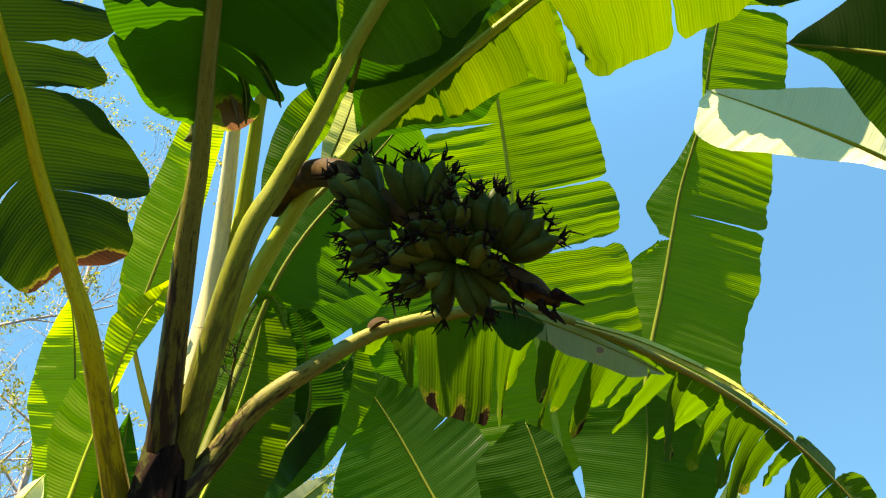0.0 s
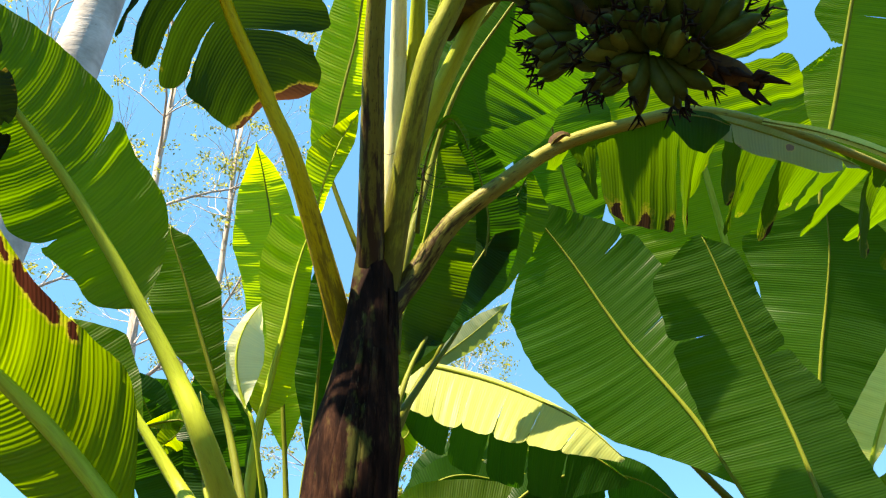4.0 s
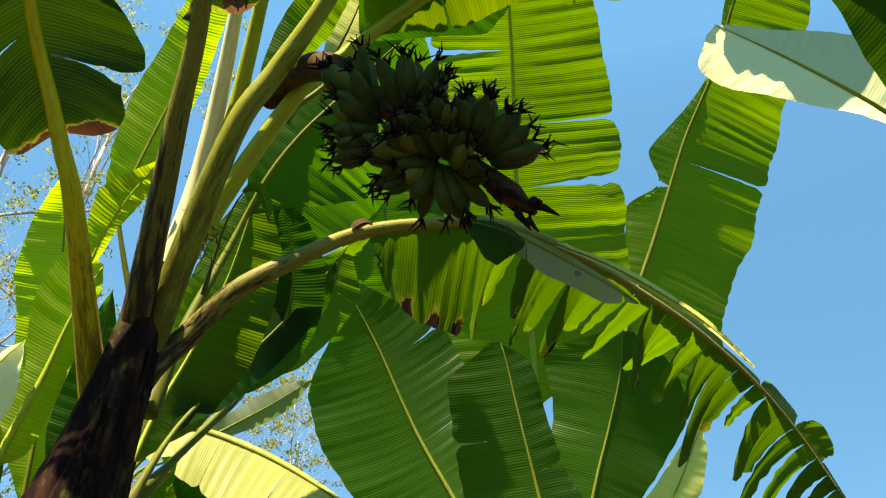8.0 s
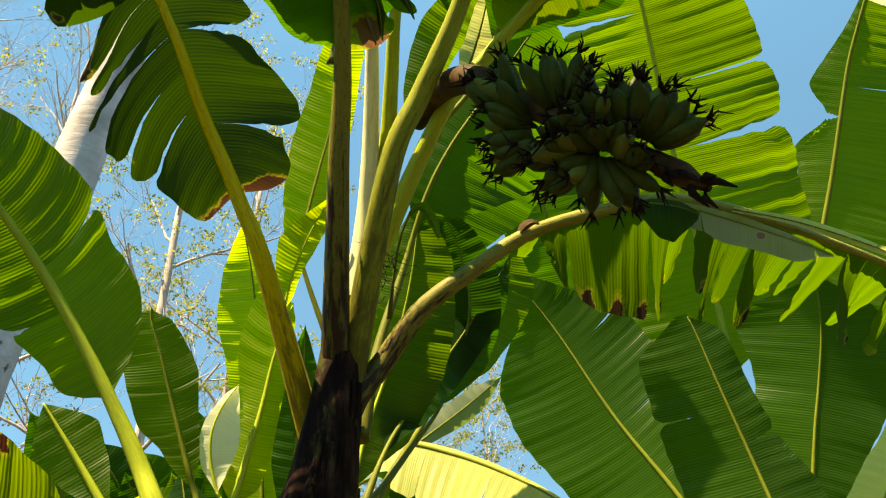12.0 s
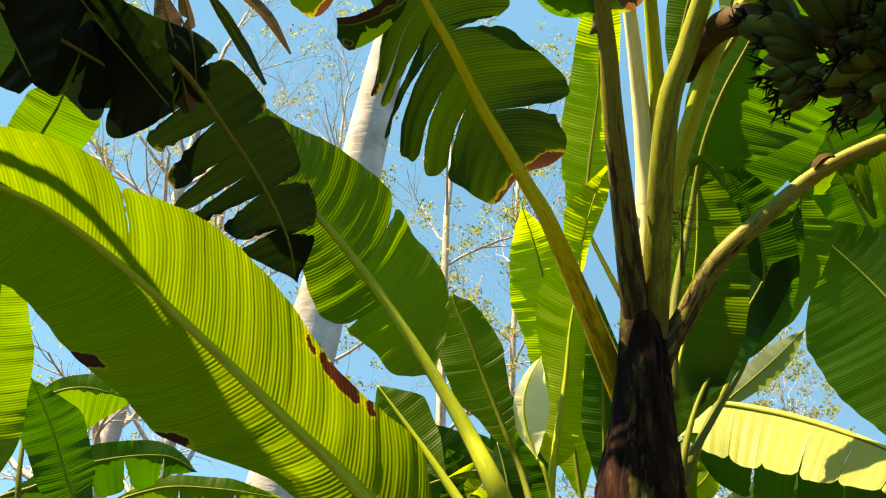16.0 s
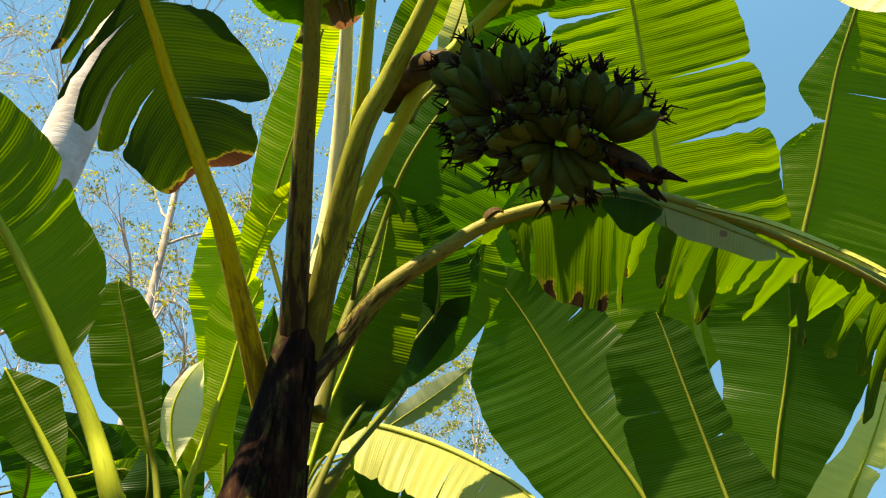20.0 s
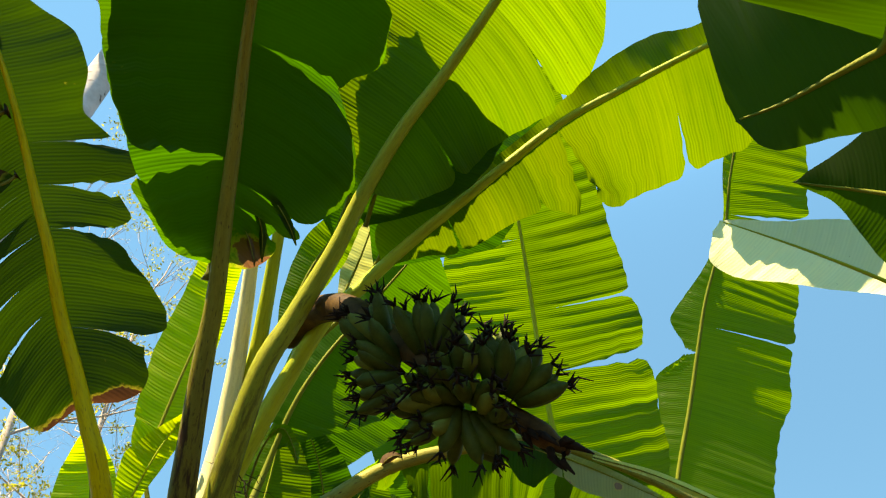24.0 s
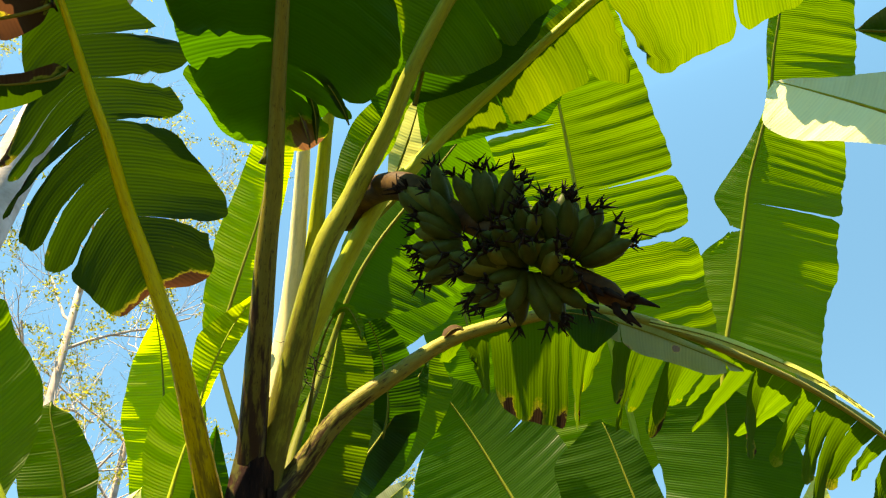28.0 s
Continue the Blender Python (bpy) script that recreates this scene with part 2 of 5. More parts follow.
def stem_material():
    m, nodes, links, skin = material("pseudostem_sheath")
    geo = nodes.new("ShaderNodeTexCoord").outputs["Object"]
    tall = noise_tex(nodes, links, geo, 1.0, 6.0, 0.72, (34, 34, 7))
    fine = noise_tex(nodes, links, geo, 1.0, 5.0, 0.75, (130, 130, 13))
    patch = noise_tex(nodes, links, geo, 1.0, 5.0, 0.65, (11, 11, 5))
    c = ramp(nodes, links, tall, [(0.34, (0.005, 0.0022, 0.0016)), (0.50, (0.017, 0.007, 0.0045)), (0.60, (0.042, 0.018, 0.010)), (0.72, (0.09, 0.06, 0.022))])
    c = mix(nodes, links, ramp(nodes, links, patch, [(0.56, (0, 0, 0)), (0.62, (0.8, 0.8, 0.8))]), c, (0.060, 0.066, 0.014))
    c = mix(nodes, links, ramp(nodes, links, fine, [(0.58, (0, 0, 0)), (0.64, (0.75, 0.75, 0.75))]), c, (0.012, 0.005, 0.004))
    c = mix(nodes, links, ramp(nodes, links, fine, [(0.30, (0.6, 0.6, 0.6)), (0.36, (0, 0, 0))]), c, (0.14, 0.10, 0.06))
    links.new(c, skin.inputs["Base Color"])
    skin.inputs["Roughness"].default_value = 0.75
    skin.inputs["Specular IOR Level"].default_value = 0.06
    bump(nodes, links, fine, 0.5, 0.006, (skin,))
    return m


def plain_material(name, low, high, scale, rough, depth=0.003, stretch=None):
    m, nodes, links, skin = material(name)
    geo = nodes.new("ShaderNodeTexCoord").outputs["Object"]
    n = noise_tex(nodes, links, geo, scale, 6.0, 0.65, stretch)
    big = noise_tex(nodes, links, geo, scale * 0.15, 3.0, 0.6, stretch)
    c = ramp(nodes, links, n, [(0.3, low), (0.7, high)])
    c = mix(nodes, links, ramp(nodes, links, big, [(0.4, (0, 0, 0)), (0.7, (0.5, 0.5, 0.5))]), c, low)
    links.new(c, skin.inputs["Base Color"])
    skin.inputs["Roughness"].default_value = rough
    skin.inputs["Specular IOR Level"].default_value = 0.1
    bump(nodes, links, n, 0.4, depth, (skin,))
    return m


STEM = stem_material()
STEM_GREEN = plain_material("pseudostem_green", (0.05, 0.05, 0.02), (0.16, 0.17, 0.06), 9.0, 0.5, 0.004, (3, 3, 0.6))
# green skin darkened so the sunlit bunch looks as if in shade
FRUIT = plain_material("banana_skin_green_shaded", (0.018, 0.034, 0.005), (0.065, 0.10, 0.016), 22.0, 0.5, 0.001)
FRUIT_PALE = plain_material("banana_skin_yellow_green", (0.06, 0.095, 0.015), (0.16, 0.21, 0.04), 22.0, 0.5, 0.001)
DRY = plain_material("dried_flower", (0.008, 0.006, 0.005), (0.03, 0.02, 0.014), 60.0, 0.85, 0.002)
STALK = plain_material("bunch_stalk_skin", (0.025, 0.014, 0.005), (0.11, 0.065, 0.016), 30.0, 0.6, 0.003)
DRY_LEAF = leaf_material("dried_leaf", (0.12, 0.08, 0.045), (0.13, 0.085, 0.045), 0.3, 0.85, brown=(0.05, 0.03, 0.018))
LEAF["dry"] = DRY_LEAF
def bark_material():
    """Smooth whitish bark with grey mottling and dark sunken scars."""
    m, nodes, links, skin = material("white_bark")
    geo = nodes.new("ShaderNodeTexCoord").outputs["Object"]
    broad = noise_tex(nodes, links, geo, 2.2, 5.0, 0.65)
    rings = noise_tex(nodes, links, geo, 1.0, 4.0, 0.6, (3, 3, 16))
    scars = noise_tex(nodes, links, geo, 1.0, 3.0, 0.6, (4.5, 4.5, 6.0))
    c = ramp(nodes, links, broad, [(0.3, (0.26, 0.24, 0.20)), (0.55, (0.52, 0.50, 0.45)), (0.75, (0.74, 0.73, 0.69))])
    c = mix(nodes, links, ramp(nodes, links, rings, [(0.55, (0, 0, 0)), (0.72, (0.5, 0.5, 0.5))]), c, (0.34, 0.31, 0.27))
    c = mix(nodes, links, ramp(nodes, links, scars, [(0.64, (0, 0, 0)), (0.70, (0.9, 0.9, 0.9))]), c, (0.06, 0.05, 0.04))
    links.new(c, skin.inputs["Base Color"])
    skin.inputs["Roughness"].default_value = 0.85
    skin.inputs["Specular IOR Level"].default_value = 0.2
    bump(nodes, links, rings, 0.5, 0.02, (skin,))
    return m


BARK = bark_material()
TWIG = plain_material("grey_twig_bark", (0.34, 0.29, 0.23), (0.68, 0.61, 0.52), 9.0, 0.85, 0.01)
FAR_LEAF = leaf_material("young_tree_leaf", (0.16, 0.20, 0.04), (0.42, 0.46, 0.06), 0.5, 0.5)
SOIL = plain_material("soil_and_litter", (0.03, 0.022, 0.013), (0.09, 0.065, 0.04), 3.0, 0.95, 0.03)


# ---- building helpers ----
def mesh_of(name, verts, faces, mats, uvs=None, wear=None, smooth=True, mat_index=None):
    me = bpy.data.meshes.new(name)
    me.from_pydata(verts, [], faces)
    for m in mats:
        me.materials.append(m)
    if uvs is not None:
        layer = me.uv_layers.new(name="UVMap")
        loops = np.empty(len(me.loops), dtype=np.int32)
        me.loops.foreach_get("vertex_index", loops)
        layer.data.foreach_set("uv", np.asarray(uvs, dtype=np.float32)[loops].ravel())
    if wear is not None:
        at = me.attributes.new("wear", "FLOAT", "POINT")
        at.data.foreach_set("value", np.asarray(wear, dtype=np.float32))
    if mat_index is not None:
        me.polygons.foreach_set("material_index", mat_index)
    me.polygons.foreach_set("use_smooth", [smooth] * len(me.polygons))
    me.update()
    return me


def child(name, me, parent, label=""):
    ob = new(name, me)
    ob.parent = parent
    return tagged(ob, label)


def curve_points(ctrl, n):
    """n places evenly along a smooth curve through the given ones."""
    p = [Vector(c) for c in ctrl]
    p = [p[0] * 2 - p[1]] + p + [p[-1] * 2 - p[-2]]
    fine = []
    for i in range(1, len(p) - 2):
        a, b, c, d = p[i - 1], p[i], p[i + 1], p[i + 2]
        for k in range(24):
            t = k / 24
            fine.append(0.5 * (2 * b + (c - a) * t + (2 * a - 5 * b + 4 * c - d) * t * t + (3 * b - a - 3 * c + d) * t ** 3))
    fine.append(p[-2])
    fine = np.array(fine)
    s = np.r_[0, np.cumsum(np.linalg.norm(np.diff(fine, axis=0), axis=1))]
    at = np.linspace(0, s[-1], n)
    marks = [s[min(24 * i, len(s) - 1)] for i in range(len(ctrl))]
    return np.stack([np.interp(at, s, fine[:, k]) for k in range(3)], 1), s[-1], marks


def unit(v):
    return v / (np.linalg.norm(v, axis=-1, keepdims=True) + 1e-12)


def tube(points, radii, sides=10, up=(0.0, 0.0, 1.0), flat=None, cap=True):
    """Vertices and faces of a tube; flat: a function of the angle that shapes the section."""
    pts = np.asarray(points)
    tan = unit(np.gradient(pts, axis=0))
    ref = np.array(up)
    x = unit(np.cross(tan, ref) + 1e-6)
    y = np.cross(x, tan)
    ang = np.arange(sides) * 2 * math.pi / sides
    verts, faces = [], []
    for i in range(len(pts)):
        for t in ang:
            k = radii[i] * (flat(t) if flat else 1.0)
            verts.append(tuple(pts[i] + k * (math.cos(t) * x[i] + math.sin(t) * y[i])))
    for i in range(len(pts) - 1):
        for j in range(sides):
            a, b = i * sides + j, i * sides + (j + 1) % sides
            faces.append((a, b, b + sides, a + sides))
    if cap:
        faces.append(tuple(range(sides))[::-1])
        faces.append(tuple(range(len(verts) - sides, len(verts))))
    return verts, faces


# ---- banana plants ----
PLANTS = {}
CROWN = {}


def plant(key, crown, lean, radius, label, mat, visible=True):
    """A banana plant: an Empty on the ground and its pseudostem of wrapped leaf sheaths."""
    crown = np.array(crown)
    foot = np.array((crown[0] - lean[0], crown[1] - lean[1], 0.0))
    root = tagged(new("banana_plant"), label, "banana plant", "banana plants")
    root.location = foot
    bpy.context.view_layer.update()
    n = 40
    rng = np.random.default_rng(len(PLANTS) + 3)
    t = np.linspace(-0.02, 1.13, n)
    mid = foot[None] + (crown - foot)[None] * t[:, None] + np.array((lean[0], lean[1], 0))[None] * (-0.35 * np.sin(math.pi * np.clip(t, 0, 1)))[:, None]
    verts, faces = [], []
    sides = 26
    for i in range(n):
        for j in range(sides):
            ang = 2 * math.pi * j / sides
            step = 0.012 * ((ang / (2 * math.pi) * 2 + t[i] * 2.2) % 1.0)
            r = radius * (1.22 - 0.34 * t[i]) * (1 - 0.72 * max(0, t[i] - 0.86) / 0.27) + step + 0.004 * math.sin(5 * ang + 7 * t[i])
            verts.append(tuple(mid[i] + r * np.array((math.cos(ang), math.sin(ang), 0)) - foot))
    for i in range(n - 1):
        for j in range(sides):
            p, q = i * sides + j, i * sides + (j + 1) % sides
            faces.append((p, q, q + sides, p + sides))
    faces.append(tuple(range(len(verts) - sides, len(verts))))
    child("pseudostem", mesh_of("pseudostem", verts, faces, [mat]), root)
    # old leaf sheaths that lap round the stem, each with a slanting free edge
    for q in range(6 if key == "main" else 0):
        mid_angle, half, low, high = -1.9 + q * 0.62 + rng.normal(0, 0.15), rng.uniform(0.35, 0.75), rng.uniform(0.1, 0.45), rng.uniform(0.86, 1.03)
        sv, sf, rows, cols = [], [], 44, 12
        for i in range(rows):
            f = low + (high - low) * i / (rows - 1)
            centre = np.array([np.interp(f, t, mid[:, k]) for k in range(3)])
            narrow = half * (1 - 0.55 * max(0.0, (i / (rows - 1) - 0.6) / 0.4) ** 1.5)
            r = radius * (1.22 - 0.34 * f) * (1 - 0.72 * max(0, f - 0.86) / 0.27) + 0.011 + 0.0035 * (q % 3)
            for j in range(cols):
                v = j / (cols - 1) * 2 - 1
                ang = mid_angle + v * narrow + 0.25 * math.sin(2.1 * f + q) * f
                lift = 0.006 * max(0.0, abs(v) - 0.8) / 0.2 * math.sin(19 * f + 2 * q + v) - 0.006 * (abs(v) < 0.15)
                sv.append(tuple(centre + (r + lift + 0.0012 * math.sin(ang * 60)) * np.array((math.cos(ang), math.sin(ang), 0)) - foot))
        for i in range(rows - 1):
            for j in range(cols - 1):
                p = i * cols + j
                sf.append((p, p + 1, p + cols + 1, p + cols))
        flap = child("leaf_sheath", mesh_of("leaf_sheath", sv, sf, [mat]), root)
        thick = flap.modifiers.new("thickness", "SOLIDIFY")
        thick.thickness = 0.005
    PLANTS[key], CROWN[key] = root, tuple(crown)
    return root


leaf_count = [0]


def leaf(key, mat, rib, start, left, right, face, fold=(8, 8), radius=(0.02, 0.006), sweep=6, wear=0.0, hang=0.0, trim=0.3, twist=16, tears=(), blots=(), rib_mat="rib", droop=0.05, pleat=1.0):
    """A leaf on a plant: midrib through the given places, two half blades of the given widths, torn along the cross veins."""
    root = PLANTS[key]
    foot = np.array(root.location)
    leaf_count[0] += 1
    rng = np.random.default_rng(100 + leaf_count[0])
    if key != "main":
        rib = [CROWN[key]] + list(rib)
        start += 1
    elif radius[0] >= 0.03:
        rib = [tuple(np.array(CROWN[key]) - np.array((0.0, 0.0, 0.35)))] + list(rib)
        start += 1
    n = 150
    pts, length, marks = curve_points(rib, n)
    begin = np.interp(start, range(len(marks)), marks) / length
    face = unit(np.array(face))
    tan = unit(np.gradient(pts, axis=0))
    side = unit(np.cross(face[None], tan))
    nor = unit(np.cross(tan, side))
    along = np.linspace(0, 1, n)

    def at(arr, u):
        x = np.clip(u, 0, 1.0) * (n - 1)
        i = np.minimum(x.astype(int), n - 2)
        f = (x - i)[..., None]
        return arr[i] * (1 - f) + arr[i + 1] * f

    verts, faces, uvs, worn = [], [], [], []
    blade = (1 - begin) * length
    ruffle = rng.uniform(0, 6.28, 4)
    sweep = sweep if isinstance(sweep, tuple) else (sweep, sweep)
    folds = [(rng.uniform(70, 230), rng.uniform(0, 6.28), rng.uniform(0.4, 1.0)) for _ in range(6)]
    for tag, widths, sign, ang in (("L", left, 1, fold[0]), ("R", right, -1, fold[1])):
        lean = sweep[0] if tag == "L" else sweep[1]
        lean = lean if isinstance(lean, tuple) else (lean, lean)
        cuts = sorted([c for c in tears if c[0] == tag], key=lambda c: c[1])
        edges = [(0.0, 1.0, 0.0)] + [(c[1], c[2], c[3]) for c in cuts] + [(1.0, 1.0, 0.0)]
        ws = np.array(widths)
        knots = np.linspace(0, 1, len(ws))
        fine_u = np.linspace(0, 1, 400)
        smooth_w = np.interp(fine_u, knots, ws)
        half = 20 if len(ws) < 12 else int(230 / len(ws))
        ker = np.hanning(2 * half + 1)
        smooth_w = np.convolve(np.pad(smooth_w, half, mode="edge"), ker / ker.sum(), "valid")
        if ws[0] < 0.002:
            smooth_w *= np.clip(fine_u / 0.035, 0, 1) ** 0.5
        if ws[-1] < 0.002:
            smooth_w *= np.clip((1 - fine_u) / 0.06, 0, 1) ** 0.5
        bl = [b for b in blots if b[0] == tag]
        for k in range(len(edges) - 1):
            u0, v0, g0 = edges[k]
            u1, v1, g1 = edges[k + 1]
            nu = max(3, int((u1 - u0) * blade / 0.011))
            nv = 9
            uu = np.linspace(u0, u1, nu + 1)[:, None] * np.ones((1, nv + 1))
            vv = np.ones((nu + 1, 1)) * np.linspace(0, 1, nv + 1)[None]
            # the tear opens from its start towards the edge
            f = np.linspace(0, 1, nu + 1)[:, None]
            jag = 1 + 0.35 * np.sin(vv * 23 + k * 2.1)
            open0 = g0 / 2 * np.clip((vv - v0) / max(1e-3, 1 - v0), 0, 1) * jag / blade
            open1 = g1 / 2 * np.clip((vv - v1) / max(1e-3, 1 - v1), 0, 1) * jag / blade
            uu2 = uu + open0 * (1 - f) - open1 * f
            w = np.interp(uu, fine_u, smooth_w)
            slant = np.tan(np.radians(lean[0] + (lean[1] - lean[0]) * uu))
            # strips between tears end unevenly, with rounded corners
            narrow = (u1 - u0) < 0.13 and len(cuts) > 0
            short = 1 - (trim * rng.random() if narrow else 0.03 * rng.random())
            inner = np.minimum(f * (u1 - u0) * blade, (1 - f) * (u1 - u0) * blade)
            has0, has1 = g0 > 0, g1 > 0
            near0 = np.clip(1 - f * (u1 - u0) * blade / 0.03, 0, 1) * has0
            near1 = np.clip(1 - (1 - f) * (u1 - u0) * blade / 0.03, 0, 1) * has1
            w = w * short * (1 - 0.10 * near0 ** 2 - 0.10 * near1 ** 2)
            w = w * (1 + 0.014 * np.sin(uu * blade * 21 + ruffle[0]) + 0.006 * np.sin(uu * blade * 83 + ruffle[1]))
            reach = w * vv
            gu = begin + (1 - begin) * uu2 + slant * reach * (0.5 + 0.5 * vv) / length
            c, s, m, tt = at(pts, gu), at(side, gu), at(nor, gu), at(tan, gu)
            turn = rng.normal(0, twist if narrow else 2.0)
            bend = radians(ang) + radians(turn) * vv + droop * 4 * vv * w
            d = sign * np.cos(bend)[..., None] * s - np.sin(bend)[..., None] * m
            pos = c + d * reach[..., None]
            over = np.clip(gu - 1, 0, 1)
            pos = pos + tt * (over * length)[..., None] * 0.6
            amp = (0.010 * np.sin(uu * blade * 9 + ruffle[2]) + 0.006 * np.sin(uu * blade * 27 + ruffle[3])) * vv ** 1.5 + 0.0012 * np.sin(uu * blade * 130) * vv
            amp = amp + pleat * 0.0011 * sum(h * np.sin(uu * blade * q + p + 0.5 * vv) for q, p, h in folds) * np.clip(vv * 3, 0, 1)
            pos = pos + m * amp[..., None]
            pos[..., 2] -= (hang + (0.25 * rng.random() * hang)) * vv ** 2 * w
            base = len(verts)
            patchy = 0.55 + 0.45 * np.sin(uu * blade * 7 + ruffle[1]) * np.sin(uu * blade * 17 + ruffle[0])
            age = wear * patchy * np.clip(vv, 0, 1) ** 4 * 0.9 + wear * 0.25 * (near0 + near1) * vv
            for b in bl:
                dist = np.hypot((uu - b[1]) * blade, (vv - b[2]) * np.maximum(w, 0.02))
                age = age + 0.95 * np.exp(-((dist / (1.05 * b[3])) ** 2))
            verts += [tuple(q) for q in (pos.reshape(-1, 3) - foot)]
            uvs += [(p * blade + tag.count("R") * 7.3 + leaf_count[0] * 3.1, q) for p, q in zip(uu.ravel(), reach.ravel() * 5)]
            worn += list(age.ravel())
            for i in range(nu):
                for j in range(nv):
                    p = base + i * (nv + 1) + j
                    quad = (p, p + 1, p + nv + 2, p + nv + 1)
                    faces.append(quad if sign > 0 else quad[::-1])
    ob = child("leaf", mesh_of("leaf", verts, faces, [LEAF[mat]], uvs, worn), root)
    rr = np.interp(along, [0, begin * 0.3, begin, 1], [radius[0] * 2.1, radius[0] * 1.15, radius[0] * 0.62, radius[1] * 0.35])
    rib_pts = pts + nor * (rr * 0.25)[:, None] - foot
    tv, tf = tube(rib_pts[::2], rr[::2], 10, up=tuple(face), flat=lambda t: 1.0 - 0.25 * max(0, -math.sin(t)))
    low = np.repeat(np.clip(1.0 - along[::2] / max(0.05, begin * 0.9), 0, 1) ** 0.7, 10)
    rib_uv = [(i * length * 2 / n, 0.12 * abs(j - 5) / 5 + leaf_count[0]) for i in range(len(rib_pts[::2])) for j in range(10)]
    child("midrib", mesh_of("midrib", tv, tf, [RIB[rib_mat]], rib_uv, low), ob)
    return ob


plant("main", (-0.385, 1.965, 2.33), (0.15, 0.02), 0.108, "fruiting banana plant with a dark purple-brown pseudostem", STEM)
plant("right", (1.234, 3.947, 1.679), (0.05, 0.1), 0.1, "tall banana plant with long upright green leaves", STEM_GREEN)
plant("rightlow", (0.903, 2.964, 1.103), (0.0, 0.05), 0.09, "banana plant with broad dark green leaves", STEM_GREEN)
plant("pale", (-0.721, 3.317, 1.32), (0.0, 0.05), 0.08, "banana plant with a sunlit pale drooping leaf", STEM_GREEN)
plant("centre", (-0.769, 2.638, 1.513), (0.0, 0.05), 0.08, "banana plant with curled yellow-green leaves", STEM_GREEN)
plant("left", (-0.742, 2.274, 1.676), (0.0, 0.05), 0.08, "banana plant with a tall smooth leaf", STEM_GREEN)
plant("near", (-0.625, 1.359, 1.521), (0.0, 0.02), 0.06, "young banana plant with one large brown-edged leaf", STEM_GREEN)
plant("upleft", (-2.414, 0.81, 2.395), (-0.1, 0.0), 0.09, "banana plant with dark torn and dried hanging leaves", STEM_GREEN)
plant("farleft", (-3.336, 2.752, 1.808), (0.0, 0.05), 0.09, "banana plant with drooping wind-torn leaves", STEM_GREEN)
plant("farmid", (-0.363, 3.893, 1.482), (0.0, 0.05), 0.07, "low banana plant among the undergrowth", STEM_GREEN)
plant("nearright", (1.867, 1.439, 2.58), (0.1, 0.0), 0.09, "banana plant with a dark overhanging leaf", STEM_GREEN)

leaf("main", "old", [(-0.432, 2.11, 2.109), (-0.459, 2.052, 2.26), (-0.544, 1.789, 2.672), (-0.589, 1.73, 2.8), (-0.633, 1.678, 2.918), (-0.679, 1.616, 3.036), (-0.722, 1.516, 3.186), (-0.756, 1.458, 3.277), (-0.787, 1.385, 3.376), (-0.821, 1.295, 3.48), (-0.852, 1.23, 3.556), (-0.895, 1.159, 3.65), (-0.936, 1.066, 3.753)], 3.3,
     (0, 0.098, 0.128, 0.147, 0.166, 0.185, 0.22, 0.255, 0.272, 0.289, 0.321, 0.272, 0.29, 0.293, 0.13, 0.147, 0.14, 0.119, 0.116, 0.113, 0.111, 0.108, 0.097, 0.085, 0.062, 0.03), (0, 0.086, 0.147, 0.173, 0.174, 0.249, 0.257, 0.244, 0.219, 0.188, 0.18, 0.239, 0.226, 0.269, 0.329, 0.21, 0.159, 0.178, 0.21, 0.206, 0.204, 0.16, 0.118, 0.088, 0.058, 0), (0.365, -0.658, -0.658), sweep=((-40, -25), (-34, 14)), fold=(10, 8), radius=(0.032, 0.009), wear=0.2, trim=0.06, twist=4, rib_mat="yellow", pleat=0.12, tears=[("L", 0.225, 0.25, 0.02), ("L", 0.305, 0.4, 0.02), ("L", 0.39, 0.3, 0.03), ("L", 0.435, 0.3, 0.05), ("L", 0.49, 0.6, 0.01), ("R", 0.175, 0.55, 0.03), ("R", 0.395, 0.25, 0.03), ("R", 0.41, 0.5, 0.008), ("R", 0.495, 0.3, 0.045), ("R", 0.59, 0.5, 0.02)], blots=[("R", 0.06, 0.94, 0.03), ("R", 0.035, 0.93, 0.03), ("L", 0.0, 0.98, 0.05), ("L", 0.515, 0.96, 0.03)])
leaf("main", "canopy", [(-0.443, 2.097, 2.106), (-0.396, 2.003, 2.367), (-0.326, 1.691, 2.897), (-0.296, 1.58, 3.067), (-0.269, 1.421, 3.241), (-0.241, 1.269, 3.378), (-0.215, 1.119, 3.487), (-0.182, 0.962, 3.571), (-0.152, 0.796, 3.643), (-0.123, 0.614, 3.702), (-0.105, 0.465, 3.775), (-0.095, 0.317, 3.896)], 3.3,
     (0, 0.137, 0.188, 0.244, 0.277, 0.321, 0.342, 0.358, 0.368, 0.367, 0.36, 0.345, 0.322, 0.284, 0.239, 0.181, 0.114, 0), (0, 0.112, 0.172, 0.232, 0.298, 0.345, 0.33, 0.27, 0.381, 0.385, 0.375, 0.356, 0.323, 0.284, 0.239, 0.171, 0.103, 0), (0.133, -0.514, -0.848), sweep=((-18, 6), (-34, -4)), fold=(6, 10), radius=(0.036, 0.009), wear=0.1, trim=0.08, twist=5, rib_mat="dark", tears=[("L", 0.195, 0.0, 0.085), ("L", 0.47, 0.35, 0.006), ("R", 0.12, 0.25, 0.03), ("R", 0.16, 0.3, 0.02), ("R", 0.395, 0.2, 0.05), ("R", 0.57, 0.7, 0.006)], blots=[("R", 0.065, 0.8, 0.05), ("R", 0.51, 0.95, 0.016)])
